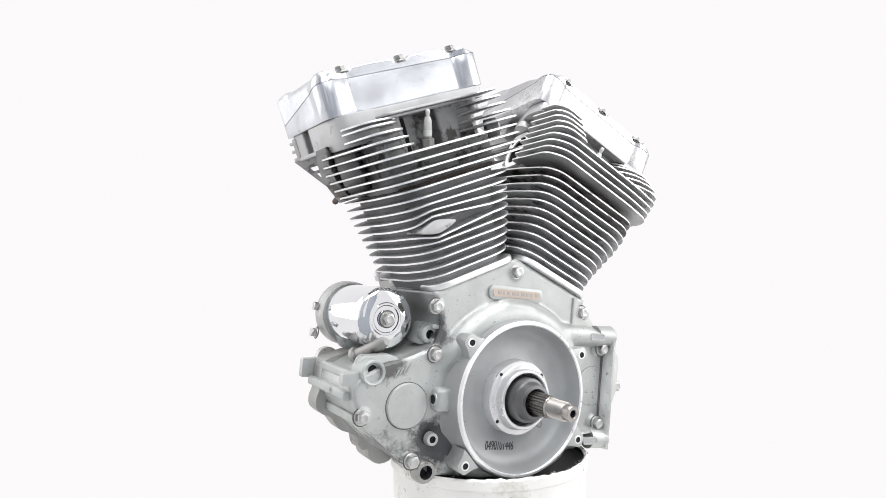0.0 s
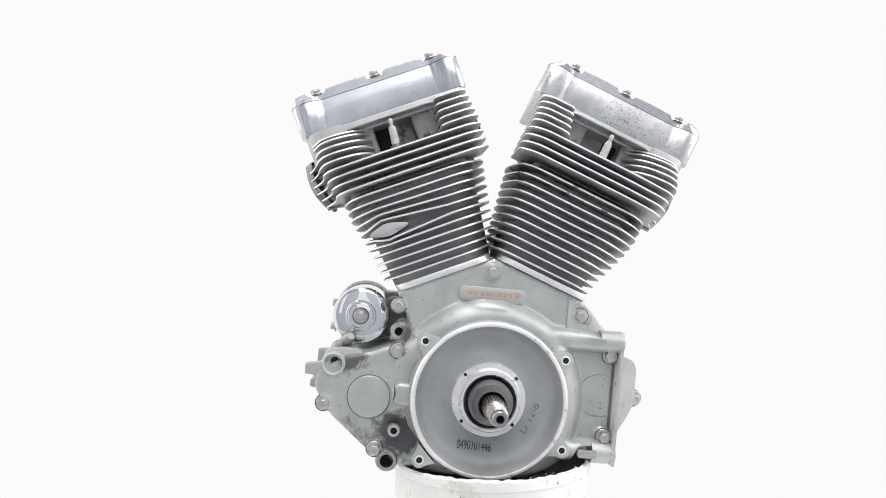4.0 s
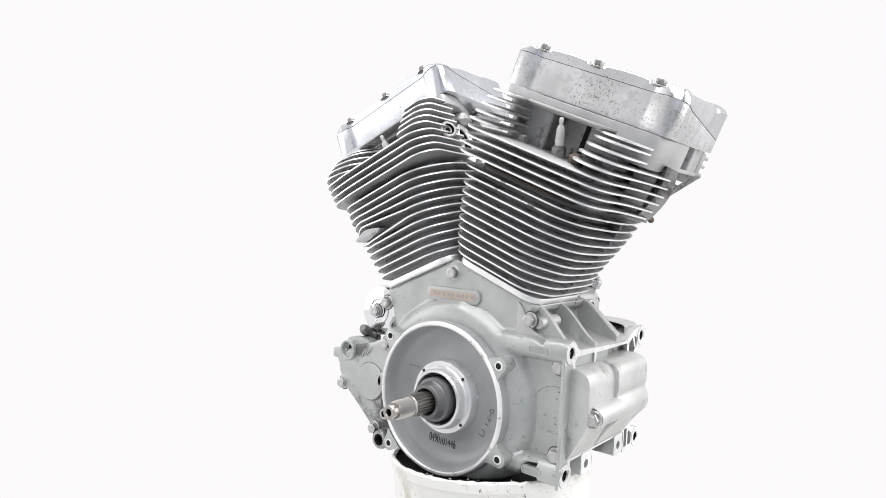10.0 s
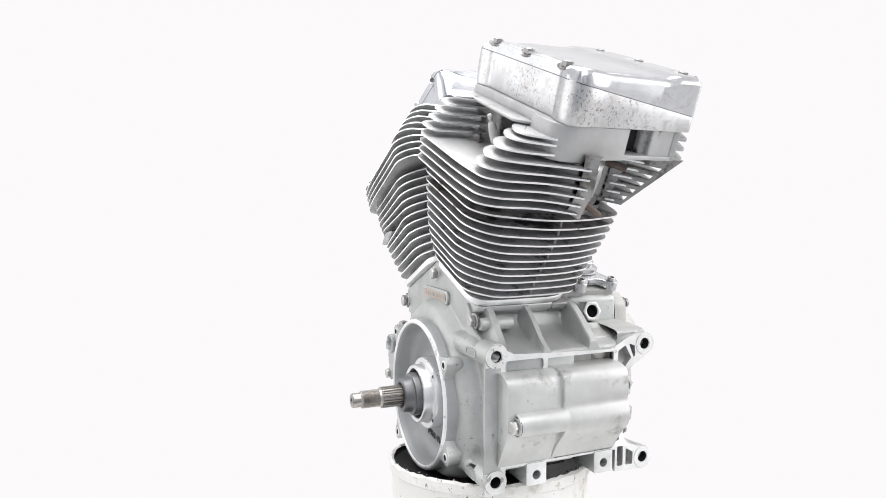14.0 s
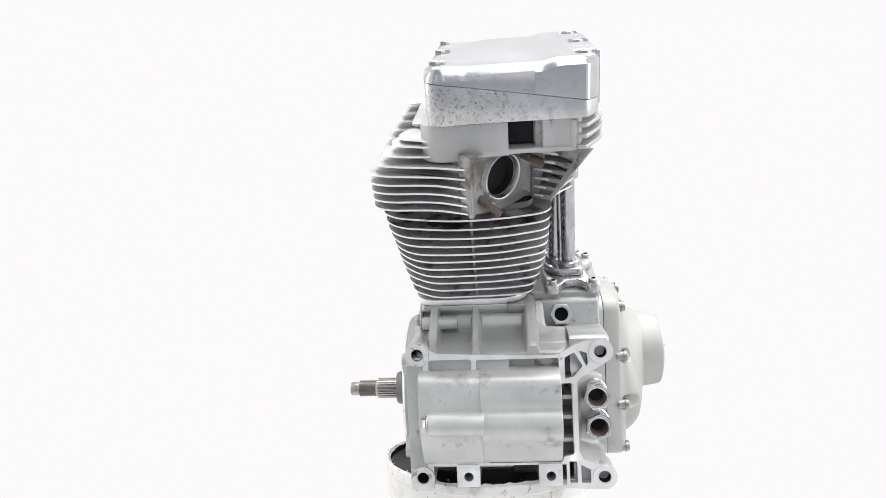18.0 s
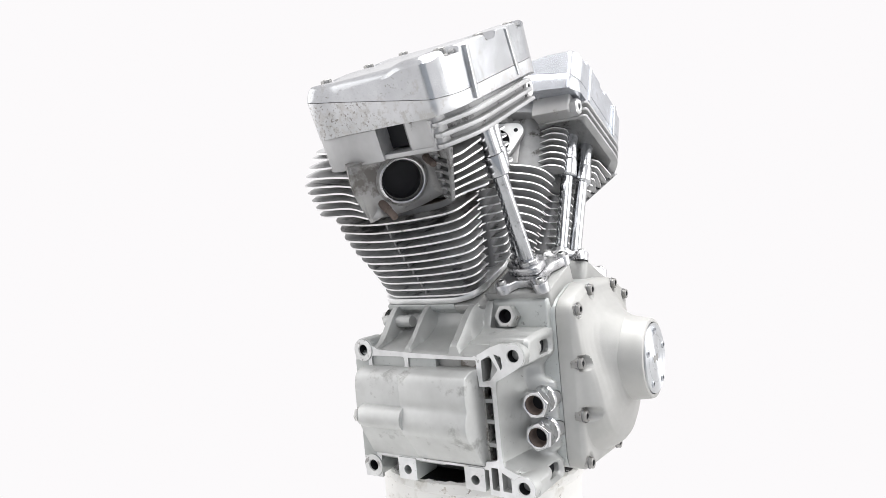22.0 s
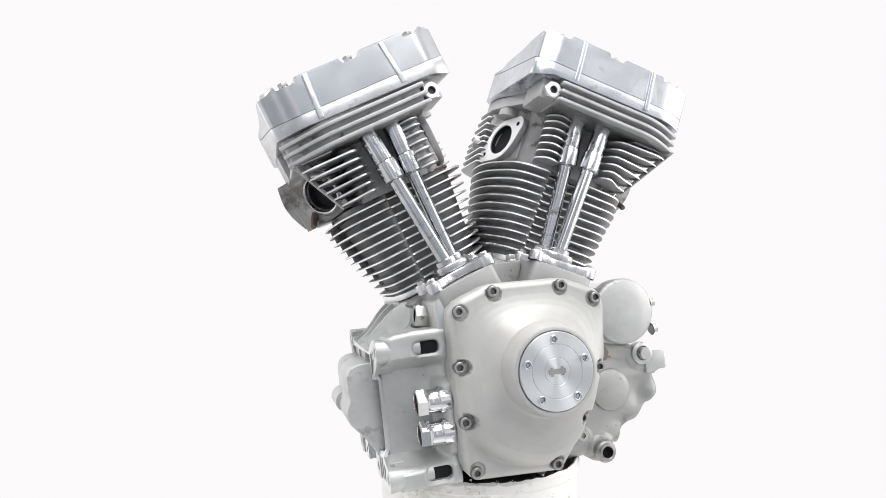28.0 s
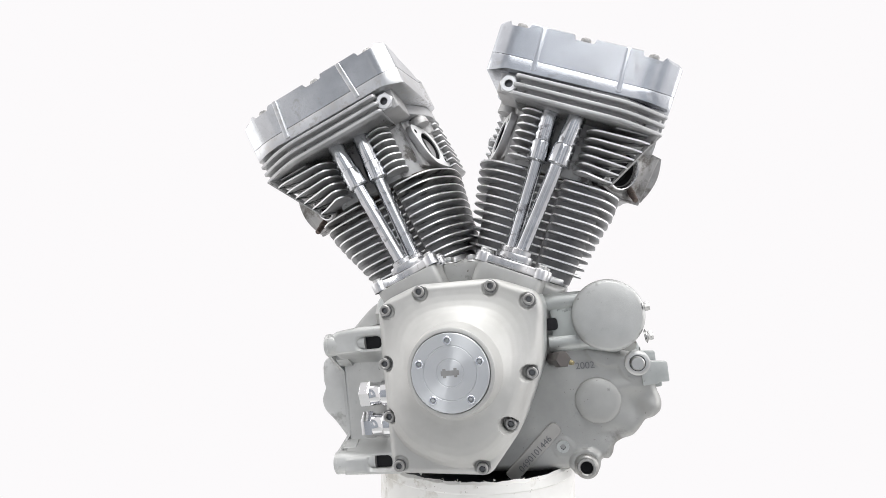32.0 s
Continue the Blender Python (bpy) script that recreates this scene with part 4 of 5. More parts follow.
def rocker_box(angle, s, clean):
    base = cyl_pose(angle)
    mat = POLISHED_CLEAN if clean else POLISHED
    foot = [(-105, 16), (-103, 3), (-90, -1), (-76, 2), (-70, 5), (76, 5), (82, 2), (97, -1), (110, 3), (113, 16), (110, 34), (110, 146), (84, 160), (-80, 163), (-97, 155), (-102, 34)]
    frad = [6, 10, 10, 5, 5, 5, 5, 10, 10, 6, 5, 5, 18, 14, 4, 5]
    ring = [(s * x, y) for x, y in rounded(foot, frad, 6)]
    bm = bmesh.new()
    prism(bm, ring, lambda p: 368.5 - 7.0 * smooth_step(p[1], 118, 158) * smooth_step(-s * p[0], 60, 96), lambda p: seam(p[1]) - 0.22, axis="z", bevel=0.5)
    part("rocker_housing", bm, mat, engine, "polished aluminium rocker housing" if clean else "polished aluminium rocker housing, pitted with corrosion", m=base)
    bm = bmesh.new()
    prism(bm, [(s * x, y) for x, y in rounded([(x * 0.988, 2.6 + (y - 2) * 0.988) for x, y in foot], frad, 6)], lambda p: seam(p[1]) - 0.5, lambda p: seam(p[1]) + 0.5, axis="z")
    part("gasket", bm, BLACK, engine, "thin dark gasket", m=base)
    bolts = ((-72, 9), (1, 9), (77, 9), (-73, 148), (1, 149), (77, 147))

    def top(x, y, d):
        """The lid: arched between its bolts along one side, higher along the other, rounded at both ends."""
        o = s * x
        arch = 1.8 * abs(math.sin(math.pi * (o - 1) / 75)) * smooth_step(y, 40, 15)
        h = 418.8 + arch + 3.0 * smooth_step(y, 104, 122) - 6.0 * smooth_step(-o, 76, 100) * smooth_step(y, 60, 20)
        end = smooth_step(abs(o - 3), 84, 98)
        slope = 6.5 * end * max(0.0, 1 - y / 125) if o > 0 else 0.0
        h -= (2.0 + 4.5 * end + slope) * max(0.0, 1 - d / (4.0 + 6.0 * end)) ** 2
        for bo, by in bolts:
            side = (y < by + 9.5) if by < 50 else (y > by - 9.5)
            if side and abs(o - bo) < 14:
                edge = max(abs(o - bo) - 10.5, (y - by if by < 50 else by - y) - 7.5)
                h += (min(h, 414.3 if by < 50 else 414.8) - h) * (1 - smooth_step(edge, 0.0, 1.8))
        return h
    bm = bmesh.new()
    relief(bm, ring, top, lambda x, y: seam(y) + 0.22, 1.6, axis="z")
    cover = part("rocker_cover", bm, mat if clean else LID, engine, "polished aluminium rocker cover with recessed bolts", m=base)
    for o, lean in (((-36, -5.0), (54, 4.0)) if s > 0 else ((-45, 1.0), (49, 3.0))):
        bm = bmesh.new()
        prism(bm, [(s * x, y) for x, y in rounded([(o - 3.0 + lean, 370), (o + 3.0 + lean, 370), (o + 3.0, 419.5), (o - 3.0, 419.5)], 1.5)], 142, 163.8, bevel=1.8, seg=3)
        part("rib", bm, mat, cover)
    for o, y in bolts:
        part("hex_bolt", HEX_COVER, None, cover, m=facing((s * o, y, 414.4 if y < 50 else 415.0), (0, 0, 1), 15))
    return cover


for angle, s in ((FRONT, -1), (REAR, 1)):
    cylinder(angle, s)
    head(angle, s)
    rocker_box(angle, s, s < 0)

# ---- pushrod tubes and lifter covers
def pushrods(angle, s):
    base = cyl_pose(angle)
    for top, foot in (((16, 136, 340), (2, 140, 172)), ((-15, 127, 340), (-10, 126, 172))):
        p, q = (s * foot[0], foot[1], foot[2]), (s * top[0], top[1], top[2])
        bm = bmesh.new()
        rod(bm, p, q, [(8.0, 0), (8.0, 0.64), (10.5, 0.645), (12.4, 0.655), (12.4, 0.77), (11.8, 0.785), (10.7, 0.79), (10.7, 1.0)], 28)
        part("pushrod_tube", bm, CHROME_DARK_REFLECT, engine, "chromed pushrod tube with a wider collar", m=base)
    bm = bmesh.new()
    outline = rounded([(-22, 110), (22, 110), (34, 113), (41, 119), (38, 127), (27, 134), (27, 148), (38, 157), (40, 165), (33, 171), (22, 168), (10, 160), (-10, 160), (-22, 168), (-33, 171),
                       (-40, 165), (-38, 157), (-27, 148), (-27, 134), (-38, 127), (-41, 119), (-34, 113)], 5)
    prism(bm, [(s * x, y) for x, y in outline], 153, 163, axis="z", bevel=2.2, seg=3)
    for o, y in ((-34, 119), (34, 119), (-33, 164), (33, 164)):
        lathe(bm, [(8.4, 152.6), (8.4, 162.4), (7.6, 163.6), (0, 163.6)], 20, centre=(s * o, y, 0), axis="z")
    prism(bm, [(s * x, y) for x, y in rounded([(-25, 112), (6, 112), (18, 126), (18, 156), (-12, 156), (-25, 142)], 11)], 163, 172, axis="z", bevel=2)
    for (o, y), r in (((2, 140), 12.5), ((-10, 126), 12.5)):
        lathe(bm, [(r, 171), (r, 177), (r - 1.2, 178.2), (0, 178.2)], 24, centre=(s * o, y, 0), axis="z")
    lid = part("lifter_cover", bm, SATIN, engine, "bright lifter cover at the foot of the pushrods", m=base)
    for o, y in ((-34, 119), (34, 119), (-33, 164), (33, 164)):
        part("socket_bolt", SOCKET_TALL, None, lid, m=facing((s * o, y, 159.5), (0, 0, 1)))
    bm = bmesh.new()
    prism(bm, [(s * x, y) for x, y in rounded(box_outline(-37, 37, 92, 172), 8)], 118, 152.5, axis="z", bevel=1.5)
    part("lifter_block", bm, CAST_RIGHT, engine, m=base)


pushrods(FRONT, -1)
pushrods(REAR, 1)

# ---- cam cover and round cap
ring = rounded(chest_outline, 8, 4)
cx, cz, spokes = -3.5, 42.5, 96


def rim_distance(a):
    """Distance from the dome's axis to the cover's outline along one direction."""
    d, best = (math.cos(a), math.sin(a)), 200.0
    for (x0, z0), (x1, z1) in zip(ring, ring[1:] + ring[:1]):
        ex, ez, px, pz = x1 - x0, z1 - z0, x0 - cx, z0 - cz
        det = d[0] * ez - d[1] * ex
        if abs(det) > 1e-6:
            r, k = (px * ez - pz * ex) / det, (px * d[1] - pz * d[0]) / det
            if r > 0 and -0.001 <= k <= 1.001:
                best = min(best, r)
    return best


foot = [min(104.0, rim_distance(2 * math.pi * i / spokes) - 5) for i in range(spokes)]
foot = [sum(foot[(i + j) % spokes] for j in range(-4, 5)) / 9 for i in range(spokes)]
DOME_UPPER = ((0, 0.0), (0.12, 0.008), (0.25, 0.03), (0.4, 0.075), (0.53, 0.135), (0.65, 0.22), (0.76, 0.345), (0.84, 0.45), (0.9, 0.54), (1, 0.62))
DOME_LOWER = ((0, 0.0), (0.04, 0.07), (0.1, 0.19), (0.18, 0.30), (0.28, 0.385), (0.42, 0.44), (0.6, 0.485), (0.8, 0.53), (0.9, 0.565), (1, 0.66))
COVER_BOLTS = ((33.4, 125), (72.7, 108.7), (78.3, 52.2), (78.8, -3.6), (73, -55.3), (-15.7, -62.4), (-49.7, -19.1), (-77, 30.9), (-82, 105.4), (-43.7, 123.2))


def cover_height(x, z, d):
    """The domed cover, with a pocket cut for each bolt."""
    a, r = math.atan2(z - cz, x - cx) % (2 * math.pi) / (2 * math.pi) * spokes, math.hypot(x - cx, z - cz)
    i = int(a) % spokes
    rim = foot[i] + (foot[(i + 1) % spokes] - foot[i]) * (a - int(a))
    f = min(1.0, max(0.0, (rim - r) / (rim - 43.5)))
    low = smooth_step((cz - z) / max(r, 1.0), -0.75, 0.75)
    up, down = (float(np.interp(f, [k[0] for k in table], [k[1] for k in table])) for table in (DOME_UPPER, DOME_LOWER))
    h = 190.5 + 6.5 * (1 - max(0.0, 1 - d / 7.0) ** 2) + 53.6 * (up + (down - up) * low)
    for bx, bz in COVER_BOLTS:
        way = Vector((cx - bx, cz - bz)).normalized()
        p = Vector((x - bx, z - bz))
        along = max(0.0, min(2.5, p.dot(way)))
        k = (p - way * along).length
        if k < 11 and h > 194.6:
            h += (194.6 - h) * (1 - smooth_step(k, 7.2, 8.8))
    return h


bm = bmesh.new()
relief(bm, ring, cover_height, 175.6, 1.25)
cover = part("cam_cover", bm, COVER_PAINT, engine, "silver painted cam cover with a domed centre")
bm = bmesh.new()
lathe(bm, [(39.2, 248), (39.4, 250.6), (40.2, 251.2), (42.4, 251.2), (43.6, 250.5), (44.4, 248.6), (45.3, 243), (46.2, 237), (47.0, 232), (48.2, 226), (50, 214)], 96, centre=(cx, 0, cz))
part("turret", bm, COVER_PAINT, cover, "round raised turret under the cap")
for x, z in COVER_BOLTS:
    part("socket_bolt", SOCKET, None, cover, m=facing((x, 194.5, z), (0, 1, 0)))
bm = bmesh.new()
lathe(bm, [(38.6, 250), (38.6, 252.4), (38, 253), (27, 253), (26.4, 252.4), (25.8, 253), (14, 253), (13.4, 252.5), (12.8, 253), (0, 253)], 72)
prism(bm, rounded(box_outline(-9, 9, -2.4, 2.4), 0.8), 252.5, 253.35, mat=1)
for x in (-5.5, 5.5):
    prism(bm, rounded(box_outline(x - 1.6, x + 1.6, -4.4, 4.4), 0.8), 252.5, 253.3, mat=1)
cap = part("round_cap", bm, [BRUSHED, BOLT], engine, "brushed aluminium round cap with ring grooves", m=ENG @ Matrix.Translation((-0.0035, 0, 0.0425)))
for x, z in ((-3.9, 73.9), (-33.6, 51.5), (-21.6, 16.3), (15.6, 17.8), (26.2, 53.1)):
    part("socket_bolt", SOCKET_SMALL, None, cap, m=facing((x + 3.5, 252.6, z - 42.5), (0, 1, 0)))

# ---- rear of the case: side wall with two slotted arms, mounting frame, oil pocket
def wall_height(x, z, d):
    """The hollow wall between the two arms, rising to the cam chest."""
    w = 134.5 + 9.0 * ((157 - x) / 65) ** 1.6 + 26 * smooth_step(x, 101, 87) * (1 - 0.5 * smooth_step(abs(z + 2), 34, 44))
    arm = max(smooth_step(z, 50, 68), smooth_step(-z, 36, 53))
    h = w + max(0.0, 171.5 - w) * arm
    h += 3.0 * math.exp(-((x - 104) / 12) ** 2) * (math.exp(-((z - 15) / 17) ** 4) + math.exp(-((z + 18.6) / 17) ** 4))
    return h - 4.0 * max(0.0, 1 - d / 4.5) ** 2


def oblong(x0, x1, z0, z1):
    return rounded(box_outline(x0, x1, z0, z1), 6)


bm = bmesh.new()
relief(bm, rounded([(80, 93), (124, 93), (143, 90.5), (147, 88), (147, 62), (152, 53), (152.5, 44), (151.5, 10), (152.5, -30), (152, -40), (147, -47), (147, -69.5), (80, -71)], [2, 10, 4, 1, 1, 4, 6, 20, 6, 4, 1, 1, 2]), wall_height, 129.5, 2.0,
       holes=[oblong(90, 117, 67.5, 81.5), oblong(90, 117, -64, -50.5)])
rear_case = part("rear_case", bm, CAST_REAR, engine, "smooth cast wall with two slotted mounting arms")
# black plates inside the slots stand in for their deep shade
for z0, z1 in ((66, 83), (-66, -49)):
    bm = bmesh.new()
    prism(bm, box_outline(84, 124, z0, z1), 158, 162)
    part("slot_shade", bm, HOLE, rear_case)
bm = bmesh.new()
prism(bm, rounded([(80, 93), (118, 89), (138, 83), (138, 77), (80, 80)], 2), 98, 138, bevel=1)
prism(bm, rounded([(80, -62), (150, -62), (150, -69), (80, -69)], 2), 112, 138, bevel=1)
prism(bm, box_outline(100, 112, -66, 72), 112, 133)
for z in (4.5, -20, 26):
    prism(bm, box_outline(112, 148, z - 2, z + 2), 117, 131)
part("inner_web", bm, CAST_REAR, rear_case)
# the machined frame round the oil pocket
frame_rim = [(-43.5, -69), (-43.5, 78), *circle(-30.5, 77.5, 13.2, 10, 175, 20), (-10, 78), (34, 75.5), (112, 73), (122, 77), (134, 83.5), (146, 87.5), *circle(160, 75.4, 13.2, 12, 110, -40),
             (152, 56), (139, 49), (135.5, 43), (135.3, -31), (139, -38), (152, -43), *circle(160, -57, 13, 10, 60, -90), (140, -69.5), (121, -68.5), (121, -43), (-19, -43), (-20, -69)]
gaps = [rounded(box_outline(-20, 26, 59, 71), 4), rounded(box_outline(31, 117, 58, 70), 2), rounded([(-25, -40.5), (117.6, -40.5), (118.4, -35), (130.2, -34), (130.2, 42), (118.4, 43), (117.6, 55.5), (-25, 55.5)], [6, 3, 1, 3, 3, 1, 3, 6]),
        rounded([(123, 48), (123, 70), (133, 75.5), (141.5, 61), (132, 50)], 1.5), rounded([(138, 77), (146, 74.5), (147, 64), (145, 60.5)], 1.5),
        rounded(box_outline(124, 132, -63, -40), 1.5), rounded([(136, -63), (136, -43.5), (146, -49), (146, -63)], 1.5)]
bm = bmesh.new()
gaps += [circle(y, z, 6.9, 20) for y, z in ((-31, 77), (-31, -56), (159.9, 75.4), (160, -57))]
prism(bm, frame_rim, 153.5, 157.2, holes=gaps, axis="x", cap_mat=1)
for v in bm.verts:
    if v.co.y > 119.5:
        v.co.x -= 5.0 * smooth_step(v.co.z, -40, -30) * smooth_step(v.co.z, 50, 40)
prism(bm, rounded([(122, 45), (122, 77), (134, 83), (146, 87), (150, 70), (150, 57), (138, 49)], 1), 138, 153.4, axis="x", holes=gaps[3:5])
prism(bm, rounded([(121.5, -68), (121.5, -38), (136, -36.5), (150, -43), (150, -68)], 1), 138, 153.4, axis="x", holes=gaps[5:7])
prism(bm, box_outline(130.6, 134.9, -40, 50), 138, 149, axis="x")
face_frame = part("mounting_frame", bm, [CAST_REAR, FACE], rear_case, "scuffed machined frame round the oil pocket")
bm = bmesh.new()
prism(bm, box_outline(-24, 29, -42.5, 73), 140, 150.5, axis="x")
prism(bm, box_outline(29, 119, -42.5, 72), 140, 148, axis="x")
part("frame_floor", bm, FACE_ROUGH, rear_case, "rough scraped floor of the frame's recesses")
for y, z in ((159.9, 75.4), (160, -57)):
    bm = bmesh.new()
    lathe(bm, [(0, 110), (9, 110), (11, 136), (12.6, 149), (13, 156), (12.2, 157.8), (6.8, 157.8), (6.2, 156.4), (5.8, 146), (0, 146)], 32, centre=(0, y, z), axis="x", mats=[0, 0, 0, 0, 0, 1, 1, 2, 2])
    part("mounting_boss", bm, [CAST_REAR, FACE, HOLE], rear_case, "mounting boss with a tapped hole")
for y in (18, 104.6):
    bm = bmesh.new()
    prism(bm, rounded(box_outline(y - 12.5, y + 12, -66, -41.5), 2), 120, 158.4, holes=[circle(y, -55, 5.0, 16)], axis="x", bevel=0.8, cap_mat=1)
    part("mounting_lug", bm, [CAST, FACE], rear_case, "square machined mounting lug")
# the sloping shelf under the cylinder, with its three ribs
SHELF = ((88, 124), (96, 116), (99, 108), (103, 99), (110, 92.5), (122, 87), (140, 81.5), (157, 76.5))


def shelf_height(x, y, d):
    z = float(np.interp(x, [k[0] for k in SHELF], [k[1] for k in SHELF]))
    z = z + 0.35 * (float(np.interp(x - 3, [k[0] for k in SHELF], [k[1] for k in SHELF])) + float(np.interp(x + 3, [k[0] for k in SHELF], [k[1] for k in SHELF])) - 2 * z)
    for y0, w, out in ((-15, 4.5, 128), (31, 3.0, 134), (91, 5.0, 142)):
        k = abs(y - y0) - w
        if k < 4:
            top = 121 - 40 * smooth_step(x, 98, out + 22) + 6 * math.sin(math.pi * max(0.0, min(1.0, (x - 98) / (out - 74))))
            z = soft_max(z, top - 9 * max(0.0, k), 4.0)
    z += 3.0 * smooth_step(y, -24, -34)
    return z - 1.5 * max(0.0, 1 - d / 3) ** 2


bm = bmesh.new()
relief(bm, rounded([(88, -33), (150, -33), (156.6, -20), (156.6, 118), (150, 146), (108, 146), (106, 108), (88, 106)], 2), shelf_height, 72.5, 1.8, axis="z")
part("shelf", bm, CAST_REAR, rear_case, "sloping cast shelf with three curved ribs")
bm = bmesh.new()
lathe(bm, [(0, -29), (6, -29), (7, -27.5), (7.4, -20), (7, 10), (0, 10)], 20, centre=(114, 0, 103))
part("stud_end", bm, CAST_REAR, rear_case)
bm = bmesh.new()
prism(bm, rounded([(120, 61), (170, 61), (181, 57), (184, 50), (185, 31), (182.5, 23), (186, 17), (189, 8), (186, -4), (177, -13), (168, -25), (158, -41), (120, -42)],
                  [2, 8, 8, 6, 6, 5, 8, 8, 8, 8, 8, 6, 2], 5), 35, 117, bevel=7, seg=4)
pocket = part("oil_pocket", bm, CAST_POCKET, engine, "rounded cast oil pocket on the rear of the case")
bm = bmesh.new()
prism(bm, rounded([(155.6, 60), (167, 60), (177, 55), (180, 44), (180, 4), (172, -14), (164, -28), (157, -41), (155.6, -42)], [1, 6, 8, 8, 12, 10, 10, 2, 0], 5), -29, 40, bevel=7, seg=4)
part("pocket_end", bm, CAST_POCKET, pocket)
bm = bmesh.new()
lathe(bm, [(0, -20), (11.5, -20), (12.5, -17), (12.5, 38), (0, 38)], 28, centre=(180, 0, 10))
part("pocket_ridge", bm, CAST_POCKET, pocket)
part("hex_bolt", HEX_LARGE, None, pocket, m=facing((182, -20, 10), (0.12, -1, 0)))

# ---- oil fittings
for y, z, turn in ((160, 16.6, 10), (161, -17, 24)):
    bm = bmesh.new()
    prism(bm, circle(y, z, 15.2, 6, turn, turn + 360), 108.5, 120.6, holes=[circle(y, z, 10.2, 20)], axis="x", bevel=1.0)
    lathe(bm, [(15, 84), (14.6, 95), (13.4, 96.5), (12.8, 98), (12.8, 107), (13.2, 108.7), (9.6, 108.7)], 32, centre=(0, y, z), axis="x")
    thread = []
    for k in range(6):
        thread += [(10.0, 119.6 - 2 * k), (9.1, 118.6 - 2 * k)]
    lathe(bm, [(10.9, 120.7), (10.2, 120.4), *thread, (7.6, 107), (0, 107)], 28, centre=(0, y, z), axis="x", mats=[0, 0] + [1] * 12 + [2])
    part("oil_fitting", bm, [CHROME_BRIGHT, RUST, HOLE], engine, "chrome hexagonal oil line fitting")
bm = bmesh.new()
prism(bm, circle(0, 0, 13, 6), -8, 8, holes=[circle(0, 0, 7.5, 16)], axis="z", bevel=0.8)
lathe(bm, [(7.4, 7), (7, -4), (0, -4)], 16, axis="z", mats=[1, 1])
part("breather_fitting", bm, [STEEL, HOLE], engine, "open hexagonal fitting", m=ENG @ facing((96, 126, 105.6), (1, 0, 0.15)))
bm = bmesh.new()
prism(bm, rounded([(40, 84), (90, 84), (90.5, 120), (84, 126), (66, 132), (40, 136)], 6), 104, 170, bevel=5, seg=3)
part("case_boss", bm, CAST, engine)

# ---- oil filter and its mount
bm = bmesh.new()
lathe(bm, [(0, -2.5), (9, -2.5), (10, 0.5), (15, 0.8), (16, -0.3), (18, -0.3), (19, 1.0), (30, 1.6), (33.5, 3.6), (35.2, 8), (35.6, 14), (35.6, 96), (33, 98), (0, 98)], 64, centre=(-160, 0, 80))
filt = part("oil_filter", bm, CHROME_FILTER, engine, "chromed spin-on oil filter")
part("hex_bolt", HEX_LARGE, None, filt, m=facing((-160, -2, 80), (0, -1, 0)))
bm = bmesh.new()
lathe(bm, [(0, 97), (38, 97), (40, 101), (40.5, 117), (39, 119.4), (36, 121), (20, 122.6), (0, 123)], 56, centre=(-161, 0, 78.5))
part("filter_mount", bm, CAST_REAR, engine, "round cast oil filter mount")
bm = bmesh.new()
prism(bm, rounded([(-190, 66), (-120, 104), (-96, 96), (-96, 50), (-170, 34)], 8), 78, 106, bevel=4)
part("filter_bracket", bm, CAST_GRIMY, engine)

for z in (98, 52):
    bm = bmesh.new()
    lathe(bm, [(0, -150), (11, -150), (11, -92), (0, -92)], 24, centre=(0, 98, z), axis="x")
    part("oil_passage", bm, CAST, engine)
for z in (84, 51.5):
    part("hex_bolt", HEX_SMALL, None, engine, m=ENG @ facing((-199, 113, z), (-1, 0, 0.1)))

# ---- round plugs, bolts, name plate
for k in range(4):
    x, z = -156 + 5.0 * k, 23.5 + 2.6 * k
    bm = bmesh.new()
    prism(bm, rounded([(x - 2.8, z - 3.6), (x - 1.4, z - 4.2), (x + 2.8, z + 3.6), (x + 1.4, z + 4.2)], 0.5), -31.4, -29, bevel=0.4)
    part("casting_mark", bm, CAST, case_left)
part("sensor_tip", rod(bmesh.new(), (-111, 148, 35), (-118, 152, 32), [(3, 0), (3, 0.6), (2.2, 1.0)], 12), BRASS, engine, "small brass tip of the sensor")
# no hole is cut here; a black block paints the opening's shade
bm = bmesh.new()
prism(bm, rounded(box_outline(-104, -88, 67, 81), 5), 98, 109.6, bevel=0.6)
part("passage_shade", bm, HOLE, engine, "black block for the shaded opening between the oil passages")
bm = bmesh.new()
lathe(bm, [(0, -33), (24, -33), (25, -32), (25.3, -30.4), (26.2, -30.3), (26.4, -29)], 40, centre=(-140, 0, -11.5), mats=[0, 0, 0, 1, 1])
part("core_plug", bm, [CAST, GRIME], engine)
bm = bmesh.new()
lathe(bm, [(0, 107.6), (10, 107.3), (18, 106.4), (23.5, 104.9), (25.4, 103.2), (25.9, 101), (26.2, 96)], 48, centre=(-139, 0, -17))
part("core_plug", bm, CAST_RIGHT, engine, "slightly domed round plug")
for x, y, z, big in ((-6.2, -30, 148.2, 1), (104.5, -30, 105.5, 1), (-114.5, -30, 99.4, 1), (-110.7, -31, 45.7, 1), (145.2, -30, 60, 1), (145.6, -30, -37, 1),
                     (-192.6, -29, -23, 1), (-128, -30, -72, 1)):
    part("hex_bolt", HEX_LARGE, None, case_left, m=facing((x, y, z), (0, -1, 0), x * 7))
bm = bmesh.new()
lathe(bm, [(0, -26), (13.4, -26), (13.2, -35), (11.5, -38), (7.8, -38.5), (7, -36), (6.8, -28), (0, -28)], 26, centre=(-112.4, 0, -83.4), mats=[0, 0, 0, 0, 1, 1, 1])
part("case_stud", bm, [BOLT, HOLE], engine, "hollow steel stud end")
bm = bmesh.new()
